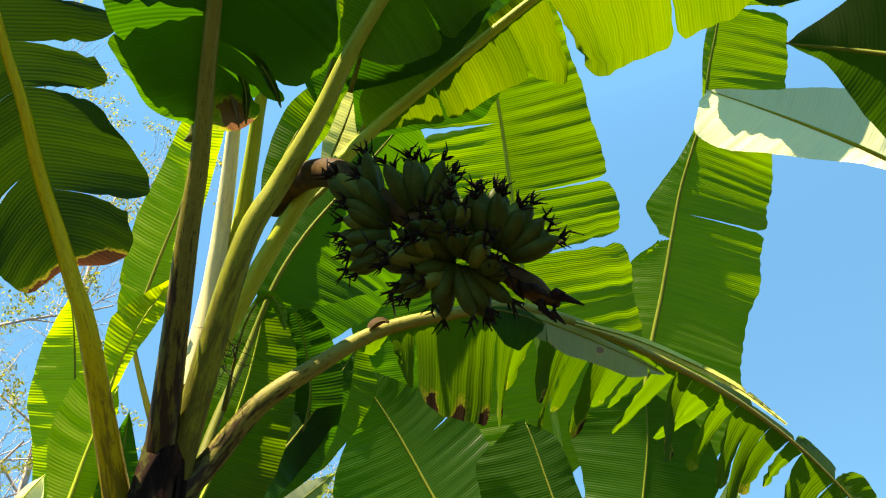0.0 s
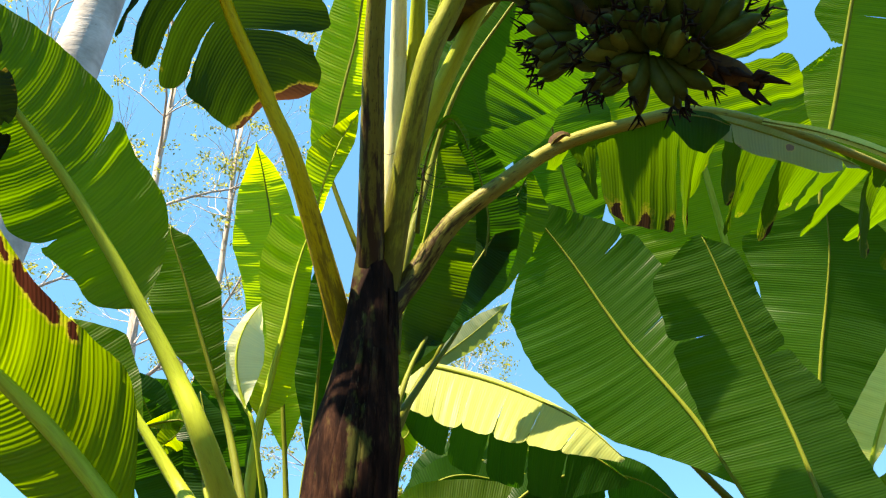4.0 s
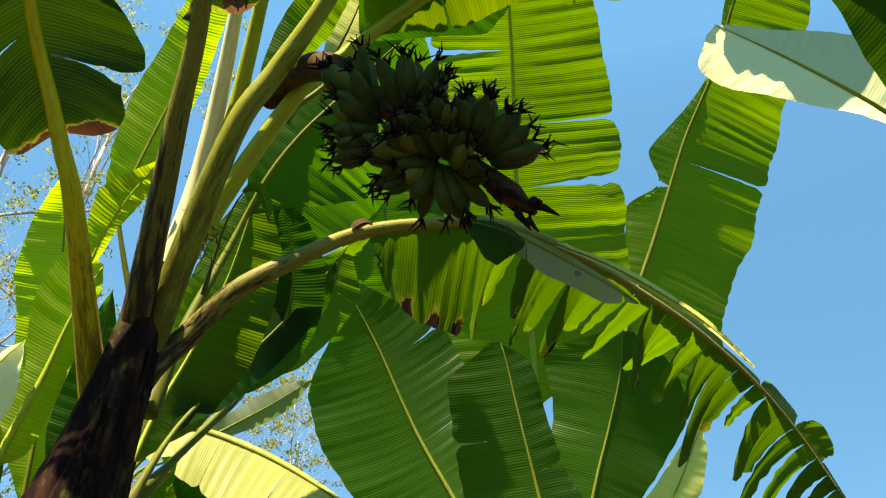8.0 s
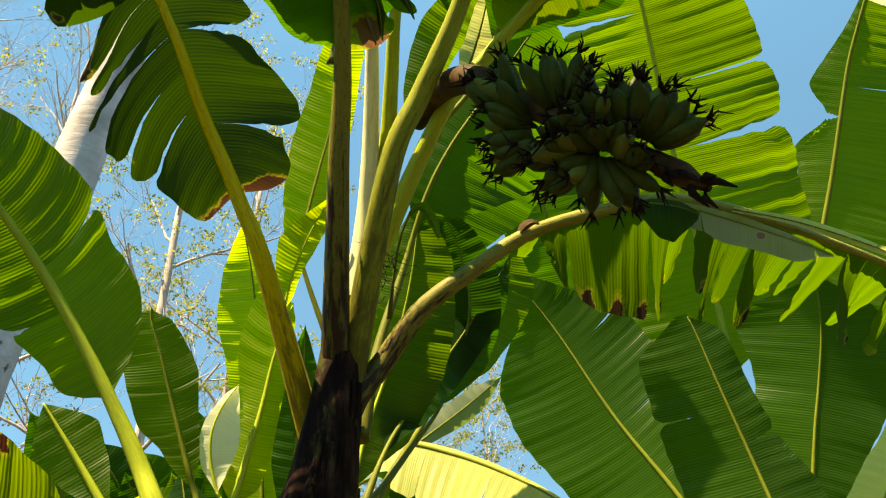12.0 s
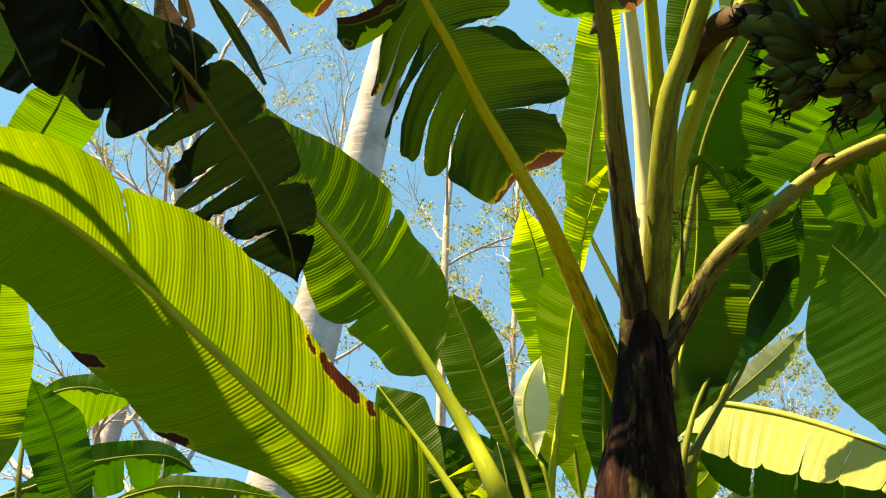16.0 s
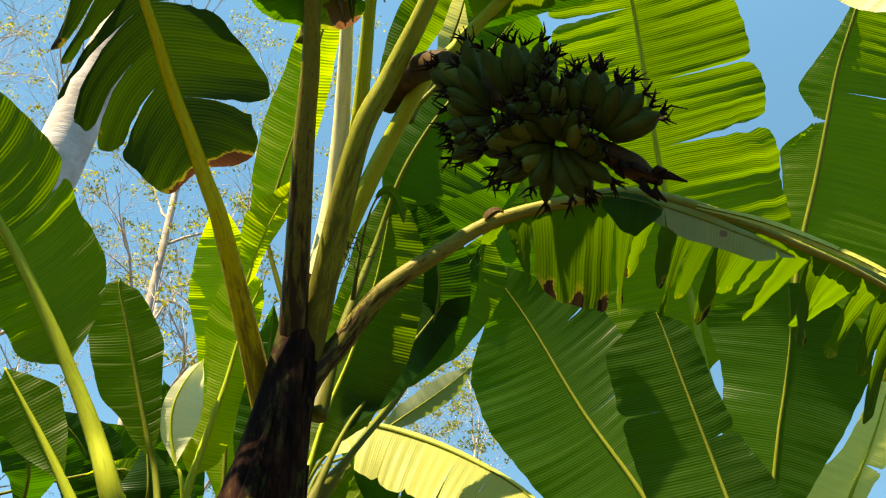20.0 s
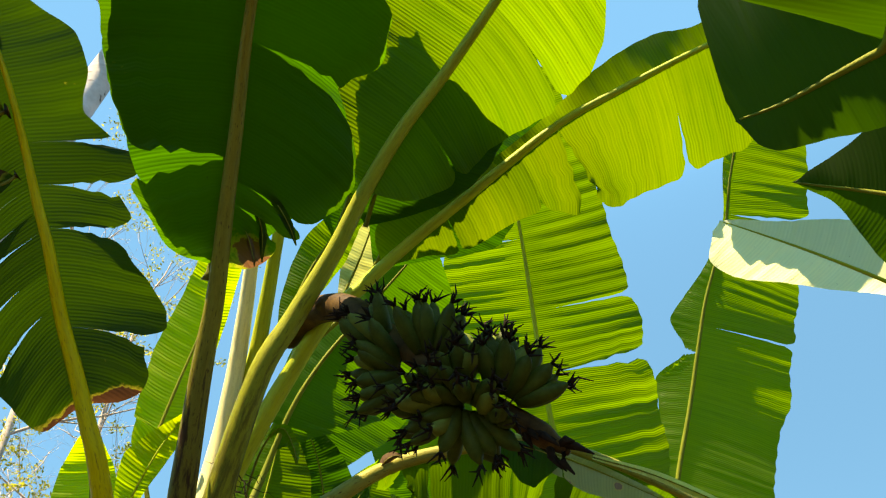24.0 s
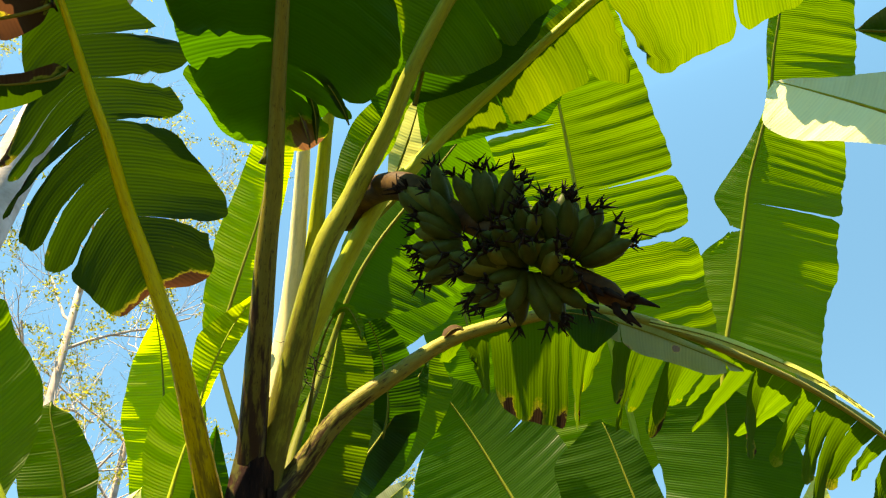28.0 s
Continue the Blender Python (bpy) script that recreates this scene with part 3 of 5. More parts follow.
leaf("main", "leaf2", [(-0.438, 2.129, 2.113), (-0.366, 2.04, 2.379), (-0.205, 1.769, 2.906), (-0.108, 1.696, 3.089), (-0.003, 1.61, 3.256), (0.081, 1.515, 3.405), (0.184, 1.407, 3.543), (0.303, 1.305, 3.666), (0.461, 1.131, 3.822), (0.586, 0.985, 3.959), (0.699, 0.838, 4.089), (0.81, 0.683, 4.226)], 4.9,
     (0, 0.212, 0.262, 0.3, 0.321, 0.338, 0.356, 0.372, 0.374, 0.371, 0.349, 0.318, 0.247, 0), (0, 0.138, 0.199, 0.228, 0.243, 0.282, 0.331, 0.358, 0.315, 0.208, 0.177, 0.174, 0.163, 0.03), (-0.143, -0.519, -0.843), sweep=(0, (-24, -10)), fold=(8, 4), radius=(0.036, 0.015), wear=0.1, trim=0.06, rib_mat="green", tears=[("R", 0.2, 0.6, 0.01), ("R", 0.465, 0.5, 0.01)])
leaf("main", "sun", [(-0.422, 2.154, 2.118), (-0.326, 2.072, 2.68), (-0.065, 1.85, 3.139), (0.071, 1.791, 3.276), (0.212, 1.728, 3.394), (0.355, 1.663, 3.493), (0.515, 1.574, 3.592), (0.675, 1.486, 3.681), (0.833, 1.423, 3.745), (1.039, 1.336, 3.816), (1.235, 1.273, 3.893), (1.306, 1.241, 3.927)], 3.35,
     (0, 0.107, 0.12, 0.068, 0.052, 0.045, 0.041, 0.04, 0.043, 0.06, 0.091, 0.105, 0.11, 0.109, 0.074, 0.075, 0.057, 0), (0, 0.033, 0.07, 0.13, 0.144, 0.149, 0.172, 0.218, 0.272, 0.322, 0.328, 0.329, 0.333, 0.337, 0.341, 0.345, 0.297, 0.03), (-0.22, -0.626, -0.748), sweep=((-8, 6), (-14, -10)), fold=(12, 2), radius=(0.032, 0.017), wear=0.08, trim=0.05, twist=4, rib_mat="palerib", tears=[("L", 0.18, 0.7, 0.008), ("R", 0.18, 0.05, 0.012), ("R", 0.38, 0.75, 0.008), ("R", 0.48, 0.05, 0.07), ("R", 0.74, 0.5, 0.018)])
leaf("main", "shred", [(-0.43, 2.094, 2.135), (-0.349, 2.045, 2.349), (-0.273, 2.06, 2.465), (-0.16, 2.029, 2.603), (-0.02, 2.015, 2.702), (0.16, 2.024, 2.819), (0.387, 2.021, 2.875), (0.559, 2.035, 2.903), (0.774, 2.068, 2.856), (1.024, 2.145, 2.775), (1.283, 2.296, 2.722), (1.512, 2.408, 2.607), (1.684, 2.484, 2.459), (1.818, 2.518, 2.261)], 4.8,
     (0.016, 0.023, 0.034, 0.051, 0.053, 0.074, 0.137, 0.164, 0.148, 0.054), (0.05, 0.2, 0.26, 0.28, 0.28, 0.28, 0.3, 0.3, 0.28, 0.15), (-0.304, -0.854, -0.422), fold=(55, 20), radius=(0.034, 0.005), sweep=(-8, (-14, 4)), wear=0.4, hang=0.42, twist=20, trim=0.35, rib_mat="petiole", tears=[("R", 0.035, 0.3, 0.072), ("R", 0.075, 0.15, 0.02), ("R", 0.205, 0.3, 0.04), ("R", 0.245, 0, 0.021), ("R", 0.275, 0, 0.034), ("R", 0.31, 0.04, 0.033), ("R", 0.335, 0.3, 0.042), ("R", 0.37, 0.3, 0.015), ("R", 0.4, 0.04, 0.013), ("R", 0.44, 0.04, 0.027), ("R", 0.47, 0, 0.036), ("R", 0.51, 0.3, 0.036), ("R", 0.545, 0, 0.04), ("R", 0.575, 0.04, 0.033), ("R", 0.615, 0.3, 0.04), ("R", 0.65, 0.15, 0.04), ("R", 0.69, 0.3, 0.02), ("R", 0.72, 0, 0.017), ("R", 0.76, 0, 0.039), ("R", 0.79, 0, 0.04), ("R", 0.83, 0.3, 0.015), ("R", 0.86, 0.04, 0.024), ("R", 0.89, 0, 0.042), ("R", 0.92, 0, 0.015), ("R", 0.95, 0.04, 0.04), ("R", 0.975, 0.04, 0.021), ("L", 0.5, 0.3, 0.02), ("L", 0.6, 0.3, 0.02), ("L", 0.68, 0.2, 0.02), ("L", 0.77, 0.1, 0.03), ("L", 0.86, 0.1, 0.03), ("L", 0.93, 0.1, 0.03)], blots=[("R", 0.1, 0.99, 0.018), ("R", 0.15, 0.99, 0.02), ("R", 0.19, 0.99, 0.02), ("R", 0.25, 0.99, 0.02), ("R", 0.3, 0.99, 0.02), ("R", 0.4, 0.99, 0.02), ("R", 0.55, 0.99, 0.02)])
leaf("main", "young", [(-0.36, 2.1, 2.35), (-0.508, 1.998, 2.8), (-0.484, 1.982, 2.928), (-0.449, 1.957, 3.062), (-0.407, 1.922, 3.2), (-0.375, 1.872, 3.324), (-0.338, 1.822, 3.44), (-0.299, 1.759, 3.573), (-0.259, 1.688, 3.731)], 1,
     (0, 0.077, 0.094, 0.107, 0.102, 0.087, 0.078, 0.059, 0.038, 0.022, 0), (0, 0.053, 0.065, 0.065, 0.061, 0.065, 0.058, 0.046, 0.035, 0.028, 0), (0.18, -0.776, -0.605), sweep=(14, 14), fold=(10, 12), radius=(0.009, 0.005), rib_mat="rib")
leaf("main", "leaf2", [(-0.439, 2.338, 2.051), (-0.398, 2.429, 2.361), (-0.33, 2.467, 2.598), (-0.258, 2.432, 2.827), (-0.213, 2.38, 3.038), (-0.191, 2.317, 3.18)], 0.5,
     (0, 0.091, 0.113, 0.114, 0.097, 0), (0, 0.146, 0.197, 0.191, 0.136, 0), (0.166, -0.901, -0.401), fold=(12, 12), radius=(0.012, 0.004), rib_mat="palerib")
leaf("main", "broad", [(-0.379, 2.254, 2.312), (-0.337, 2.35, 2.64), (-0.252, 2.376, 2.942), (-0.164, 2.304, 3.163), (-0.072, 2.259, 3.318), (0.04, 2.216, 3.454), (0.174, 2.151, 3.597), (0.306, 2.075, 3.732)], 2.4,
     (0, 0.078, 0.118, 0.12, 0.111, 0.082, 0), (0, 0.213, 0.334, 0.379, 0.364, 0.246, 0), (0.019, -0.775, -0.632), fold=(20, 5), radius=(0.016, 0.006))
leaf("main", "young", [(-0.412, 2.097, 2.335), (-0.327, 2.018, 2.831), (-0.293, 1.939, 3.03), (-0.267, 1.831, 3.216), (-0.247, 1.73, 3.367), (-0.223, 1.663, 3.482), (-0.174, 1.612, 3.59)], 4.2,
     (0, 0.051, 0.069, 0), (0, 0.051, 0.069, 0), (0.114, -0.688, -0.717), fold=(30, 30), radius=(0.029, 0.018), rib_mat="pale")
leaf("main", "young", [(-0.405, 2.099, 2.336), (-0.296, 2.009, 2.899), (-0.242, 1.935, 3.085), (-0.209, 1.833, 3.258), (-0.178, 1.719, 3.42), (-0.14, 1.649, 3.534), (-0.091, 1.607, 3.63)], 4.2,
     (0, 0.052, 0.07, 0), (0, 0.052, 0.07, 0), (0.082, -0.679, -0.73), fold=(30, 30), radius=(0.028, 0.014), rib_mat="palerib")
leaf("main", "leaf2", [(-0.345, 2.105, 2.562), (-0.224, 2.005, 3.115), (-0.164, 1.996, 3.318), (-0.092, 1.94, 3.481), (0.002, 1.897, 3.614), (0.098, 1.897, 3.689)], 1.6,
     (0, 0.046, 0.065, 0.076, 0.057, 0), (0, 0.046, 0.075, 0.085, 0.057, 0), (0.066, -0.773, -0.63), fold=(10, 10), radius=(0.012, 0.004))
leaf("right", "leaf2", [(1.3, 3.8, 2), (1.086, 3.623, 2.815), (1.044, 3.551, 3.17), (0.989, 3.445, 3.501), (0.944, 3.352, 3.728), (0.905, 3.226, 3.938), (0.834, 2.945, 4.334), (0.785, 2.771, 4.529), (0.734, 2.59, 4.707), (0.674, 2.382, 4.911), (0.604, 2.139, 5.124)], 1.2,
     (0, 0.387, 0.448, 0.499, 0.512, 0.513, 0.507, 0.49, 0.477, 0.463, 0.449, 0.402, 0.342, 0.296, 0.264, 0.235, 0.142, 0), (0, 0.279, 0.451, 0.513, 0.537, 0.551, 0.557, 0.544, 0.548, 0.498, 0.471, 0.441, 0.41, 0.377, 0.343, 0.302, 0.197, 0), (-0.173, -0.78, -0.601), sweep=(2, (2, 4)), fold=(8, 6), radius=(0.028, 0.01), wear=0.08, trim=0.03, twist=4, rib_mat="palerib", pleat=1.2, tears=[("L", 0.46, 0.4, 0.02), ("L", 0.63, 0.1, 0.03), ("R", 0.39, 0.2, 0.055), ("R", 0.5, 0.25, 0.014)])
leaf("right", "leaf2", [(1.378, 3.937, 2.2), (1.494, 3.922, 2.868), (1.604, 3.822, 3.351), (1.669, 3.744, 3.615), (1.762, 3.628, 3.908), (1.84, 3.492, 4.199), (1.901, 3.37, 4.427), (1.968, 3.236, 4.611), (2.015, 3.106, 4.753), (2.041, 2.951, 4.948), (2.075, 2.786, 5.13), (2.087, 2.614, 5.338), (2.071, 2.424, 5.554)], 1.1,
     (0, 0.107, 0.138, 0.118, 0.096, 0.09, 0.111, 0.136, 0.174, 0.212, 0.056, 0.18, 0.121, 0.064, 0.033, 0.015, 0.019, 0.037, 0.053, 0.051, 0.054, 0.052, 0.038, 0), (0, 0.303, 0.384, 0.433, 0.475, 0.492, 0.484, 0.466, 0.48, 0.507, 0.497, 0.486, 0.484, 0.477, 0.452, 0.411, 0.418, 0.41, 0.395, 0.373, 0.351, 0.309, 0.221, 0), (-0.365, -0.74, -0.565), sweep=((-4, 6), (-6, -2)), fold=(6, 4), radius=(0.026, 0.01), wear=0.05, trim=0.03, twist=4, rib_mat="rib", tears=[("L", 0.435, 0.0, 0.04), ("R", 0.485, 0.15, 0.012), ("R", 0.685, 0.1, 0.04), ("R", 0.85, 0.1, 0.05)])
leaf("rightlow", "broad", [(0.846, 3.006, 1.792), (0.793, 3.08, 1.921), (0.667, 3.159, 2.257), (0.467, 3.224, 2.615), (0.28, 3.213, 2.981), (0.155, 3.173, 3.175), (0.08, 3.144, 3.277)], 1.2,
     (0, 0.096, 0.207, 0.306, 0.35, 0.375, 0.395, 0.402, 0.379, 0.279, 0.142, 0.079, 0), (0, 0.117, 0.121, 0.155, 0.217, 0.254, 0.286, 0.314, 0.301, 0.231, 0.146, 0.073, 0), (-0.131, -0.942, -0.308), sweep=((8, 14), (8, 14)), fold=(8, 8), radius=(0.018, 0.007), rib_mat="rib", pleat=0.6, tears=[("R", 0.455, 0.6, 0.008), ("R", 0.7, 0.5, 0.012)])
leaf("rightlow", "broad", [(0.997, 2.753, 1.772), (0.962, 2.795, 1.702), (0.945, 2.831, 1.874), (0.912, 2.851, 2.105), (0.866, 2.859, 2.328), (0.797, 2.836, 2.602), (0.755, 2.822, 2.78), (0.728, 2.811, 2.87)], 1,
     (0, 0.187, 0.217, 0.244, 0.265, 0.277, 0.282, 0.274, 0.268, 0.252, 0.235, 0.03), (0, 0.224, 0.205, 0.189, 0.179, 0.166, 0.126, 0.109, 0.102, 0.105, 0.091, 0), (-0.284, -0.931, -0.23), sweep=((4, 8), (4, 8)), fold=(6, 14), radius=(0.016, 0.006), rib_mat="rib", pleat=0.6, tears=[("L", 0.695, 0.6, 0.01), ("R", 0.585, 0.4, 0.02)])
leaf("rightlow", "pale2", [(1.45, 3.75, 1.8), (1.438, 3.739, 1.909), (1.516, 3.72, 2.161), (1.62, 3.693, 2.37), (1.746, 3.634, 2.602), (1.847, 3.566, 2.839)], 1.8,
     (0, 0.079, 0.166, 0.213, 0.123, 0.097, 0.085, 0.071, 0.049, 0.023), (0, 0.035, 0.047, 0.057, 0.064, 0.091, 0.107, 0.086, 0.07, 0.009), (-0.406, -0.888, -0.216), sweep=(0, 0), fold=(6, 6), radius=(0.016, 0.006), rib_mat="palerib", tears=[("R", 0.515, 0.1, 0.02)])
leaf("rightlow", "leaf", [(1.738, 3.194, 1.764), (1.714, 3.188, 1.965), (1.711, 3.172, 2.089), (1.807, 3.102, 2.183), (1.978, 3.11, 2.228)], 1,
     (0, 0.075, 0.1, 0.075, 0), (0, 0.075, 0.149, 0.15, 0), (-0.481, -0.863, -0.153), fold=(20, 20), radius=(0.012, 0.005))
leaf("pale", "pale2", [(-0.751, 3.19, 1.968), (-0.636, 3.153, 2.317), (-0.54, 3.127, 2.489), (-0.413, 3.131, 2.548), (-0.167, 3.127, 2.479), (0.055, 3.112, 2.375), (0.227, 3.084, 2.26), (0.368, 3.053, 2.109)], 1.7,
     (0, 0.027, 0.041, 0.04, 0.033, 0.026, 0), (0.068, 0.217, 0.26, 0.268, 0.231, 0.185, 0.021), (0.068, -0.966, -0.251), fold=(60, -42), radius=(0.016, 0.006), trim=0.05, tears=[("R", 0.3, 0.1, 0.003), ("R", 0.42, 0.15, 0.002), ("R", 0.55, 0.1, 0.004), ("R", 0.68, 0.15, 0.003), ("R", 0.82, 0.1, 0.004)])
leaf("pale", "dark", [(-0.774, 3.289, 1.96), (-0.647, 3.295, 2.374), (-0.5, 3.286, 2.513), (-0.288, 3.288, 2.42), (-0.034, 3.282, 2.305), (0.234, 3.252, 2.188), (0.409, 3.26, 2.06)], 1.8,
     (0, 0.024, 0.035, 0.035, 0.023, 0), (0.048, 0.213, 0.245, 0.242, 0.217, 0.023), (0.059, -0.973, -0.223), fold=(60, 15), radius=(0.012, 0.005), tears=[("R", 0.3, 0.1, 0.02), ("R", 0.45, 0.1, 0.02), ("R", 0.6, 0.1, 0.02), ("R", 0.75, 0.1, 0.02)])
leaf("pale", "pale", [(-0.695, 3.455, 2.318), (-0.554, 3.632, 2.561), (-0.37, 3.716, 2.72), (-0.163, 3.691, 2.852), (0.022, 3.65, 2.981)], 1.5,
     (0, 0.054, 0.067, 0.054, 0), (0, 0.04, 0.067, 0.059, 0), (0.084, -0.946, -0.314), fold=(10, 10), radius=(0.01, 0.004))
leaf("centre", "young", [(-0.815, 2.826, 1.915), (-0.832, 2.803, 2.31), (-0.846, 2.753, 2.628), (-0.843, 2.641, 2.889), (-0.865, 2.575, 3.109), (-0.88, 2.49, 3.237)], 0.6,
     (0, 0.092, 0.104, 0.124, 0.157, 0.116, 0), (0, 0.092, 0.104, 0.104, 0.105, 0.084, 0), (0.254, -0.896, -0.364), fold=(14, 14), radius=(0.014, 0.005))
leaf("centre", "young", [(-0.852, 2.5, 1.805), (-0.847, 2.499, 1.98), (-0.826, 2.488, 2.163), (-0.795, 2.495, 2.326), (-0.755, 2.493, 2.494), (-0.725, 2.482, 2.649), (-0.697, 2.473, 2.757), (-0.655, 2.462, 2.868)], 2.2,
     (0, 0.061, 0.058, 0.044, 0.046, 0.067, 0.092, 0.119, 0.133, 0.135, 0.138, 0.03), (0, 0.07, 0.08, 0.079, 0.075, 0.069, 0.067, 0.065, 0.06, 0.051, 0.035, 0), (0.269, -0.894, -0.358), sweep=((6, 20), (6, 10)), fold=(12, 25), radius=(0.022, 0.006), rib_mat="palerib", pleat=1.5)
leaf("centre", "wax", [(-0.813, 2.439, 2.117), (-0.849, 2.417, 2.233), (-0.872, 2.405, 2.319), (-0.875, 2.396, 2.407), (-0.853, 2.405, 2.493), (-0.81, 2.43, 2.579)], 0.9,
     (0, 0.015, 0.034, 0.04, 0.039, 0.035, 0.024, 0.019, 0), (0, 0.038, 0.069, 0.09, 0.095, 0.094, 0.078, 0.05, 0), (0.326, -0.889, -0.321), sweep=(0, 0), fold=(25, 20), radius=(0.01, 0.004), rib_mat="palerib")
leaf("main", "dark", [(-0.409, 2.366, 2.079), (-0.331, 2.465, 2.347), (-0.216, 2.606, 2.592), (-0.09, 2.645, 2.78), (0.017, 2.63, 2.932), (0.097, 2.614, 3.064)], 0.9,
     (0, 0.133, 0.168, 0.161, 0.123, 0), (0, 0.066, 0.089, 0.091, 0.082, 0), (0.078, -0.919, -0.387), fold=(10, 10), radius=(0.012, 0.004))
leaf("left", "leaf2", [(-0.811, 2.017, 2.016), (-0.899, 1.999, 2.208), (-0.997, 1.959, 2.395), (-1.094, 1.902, 2.572), (-1.211, 1.812, 2.77), (-1.369, 1.67, 2.993), (-1.495, 1.544, 3.16), (-1.597, 1.429, 3.308), (-1.626, 1.4, 3.355)], 1.9,
     (0, 0.109, 0.111, 0.146, 0.2, 0.18, 0.145, 0.104, 0.043, 0.037, 0.031, 0.025, 0.019, 0.012, 0.006, 0), (0, 0.141, 0.214, 0.223, 0.207, 0.243, 0.242, 0.228, 0.201, 0.174, 0.149, 0.126, 0.1, 0.073, 0.037, 0), (0.506, -0.704, -0.499), sweep=((0, 28), (22, 30)), fold=(10, 12), radius=(0.03, 0.008), wear=0.08, rib_mat="palerib", pleat=1.4, tears=[("L", 0.22, 0.7, 0.02), ("R", 0.325, 0.75, 0.02)])
leaf("left", "leaf2", [(-0.883, 2.399, 2.14), (-0.936, 2.381, 2.305), (-0.988, 2.349, 2.477), (-1.032, 2.314, 2.635), (-1.072, 2.286, 2.759), (-1.079, 2.28, 2.813)], 0.6,
     (0, 0.047, 0.067, 0.118, 0.121, 0.123, 0.121, 0.115, 0.084, 0), (0, 0.041, 0.058, 0.075, 0.09, 0.105, 0.094, 0.082, 0.063, 0), (0.366, -0.869, -0.332), sweep=(10, 14), fold=(-12, 12), radius=(0.014, 0.005), pleat=2.0)
leaf("left", "leaf", [(-0.845, 2.111, 1.858), (-0.944, 2.158, 1.975), (-1.1, 2.137, 2.205), (-1.259, 2.08, 2.437)], 1.6,
     (0, 0.069, 0.106, 0), (0, 0.069, 0.106, 0), (0.466, -0.847, -0.258), fold=(10, 10), radius=(0.022, 0.008), rib_mat="palerib")
leaf("near", "sun", [(-0.621, 1.357, 1.667), (-0.719, 1.331, 1.795), (-0.807, 1.297, 1.902), (-0.869, 1.265, 1.969), (-0.933, 1.212, 2.037), (-1.048, 1.123, 2.163), (-1.141, 1.039, 2.266), (-1.215, 0.954, 2.347), (-1.313, 0.846, 2.436), (-1.389, 0.775, 2.477), (-1.481, 0.679, 2.522), (-1.586, 0.548, 2.572), (-1.687, 0.457, 2.621)], 0.5,
     (0, 0.097, 0.114, 0.124, 0.137, 0.206, 0.266, 0.254, 0.263, 0.261, 0.241, 0.229, 0.226, 0.212, 0.206, 0.182, 0.142, 0.105, 0.057, 0), (0, 0.177, 0.169, 0.171, 0.18, 0.203, 0.218, 0.225, 0.216, 0.189, 0.161, 0.172, 0.153, 0.131, 0.113, 0.096, 0.078, 0.06, 0.036, 0), (0.67, -0.628, -0.397), sweep=((26, 30), (32, 34)), fold=(32, -40), radius=(0.026, 0.008), wear=0.3, trim=0.03, twist=3, rib_mat="palerib", tears=[("R", 0.54, 0.45, 0.012)], blots=[("R", 0.24, 0.91, 0.016), ("R", 0.26, 0.74, 0.012), ("R", 0.215, 0.91, 0.018), ("R", 0.19, 0.96, 0.02), ("R", 0.17, 0.92, 0.02), ("R", 0.14, 0.91, 0.02), ("L", 0.3, 0.98, 0.03), ("L", 0.44, 0.95, 0.028), ("L", 0.445, 0.98, 0.02)])
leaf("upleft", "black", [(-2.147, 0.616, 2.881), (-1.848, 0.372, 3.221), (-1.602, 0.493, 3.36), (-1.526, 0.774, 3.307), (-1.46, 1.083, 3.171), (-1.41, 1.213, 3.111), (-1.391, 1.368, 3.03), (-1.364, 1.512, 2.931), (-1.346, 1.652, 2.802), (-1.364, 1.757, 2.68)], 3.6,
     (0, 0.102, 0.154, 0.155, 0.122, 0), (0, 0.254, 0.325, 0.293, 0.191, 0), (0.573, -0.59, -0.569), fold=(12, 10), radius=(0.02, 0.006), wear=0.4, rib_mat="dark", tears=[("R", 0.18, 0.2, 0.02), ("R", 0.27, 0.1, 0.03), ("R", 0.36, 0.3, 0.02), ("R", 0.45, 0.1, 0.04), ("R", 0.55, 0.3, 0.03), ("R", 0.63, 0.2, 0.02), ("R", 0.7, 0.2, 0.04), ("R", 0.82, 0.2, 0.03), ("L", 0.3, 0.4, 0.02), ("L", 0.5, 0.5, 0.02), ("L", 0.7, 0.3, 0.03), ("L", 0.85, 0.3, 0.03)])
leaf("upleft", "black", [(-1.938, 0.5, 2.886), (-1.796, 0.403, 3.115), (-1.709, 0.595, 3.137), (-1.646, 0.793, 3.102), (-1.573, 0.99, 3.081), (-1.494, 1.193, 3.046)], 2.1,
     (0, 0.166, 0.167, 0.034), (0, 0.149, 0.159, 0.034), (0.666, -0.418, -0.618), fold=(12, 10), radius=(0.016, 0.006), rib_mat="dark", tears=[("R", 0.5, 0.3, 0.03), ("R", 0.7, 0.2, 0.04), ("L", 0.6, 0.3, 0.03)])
leaf("upleft", "leaf", [(-2.126, 1.304, 2.981), (-2.071, 1.269, 3.096), (-1.99, 1.255, 3.215), (-1.947, 1.248, 3.357)], 0.2,
     (0, 0.1, 0.1, 0), (0, 0.12, 0.14, 0), (0.698, -0.475, -0.535), fold=(12, 10), radius=(0.012, 0.006))
leaf("upleft", "leaf", [(-1.495, 0.627, 2.52), (-1.501, 0.656, 2.683), (-1.5, 0.673, 2.851), (-1.499, 0.668, 3.017)], 0.2,
     (0, 0.083, 0.087, 0), (0, 0.083, 0.102, 0), (0.732, -0.376, -0.568), fold=(12, 10), radius=(0.012, 0.006))
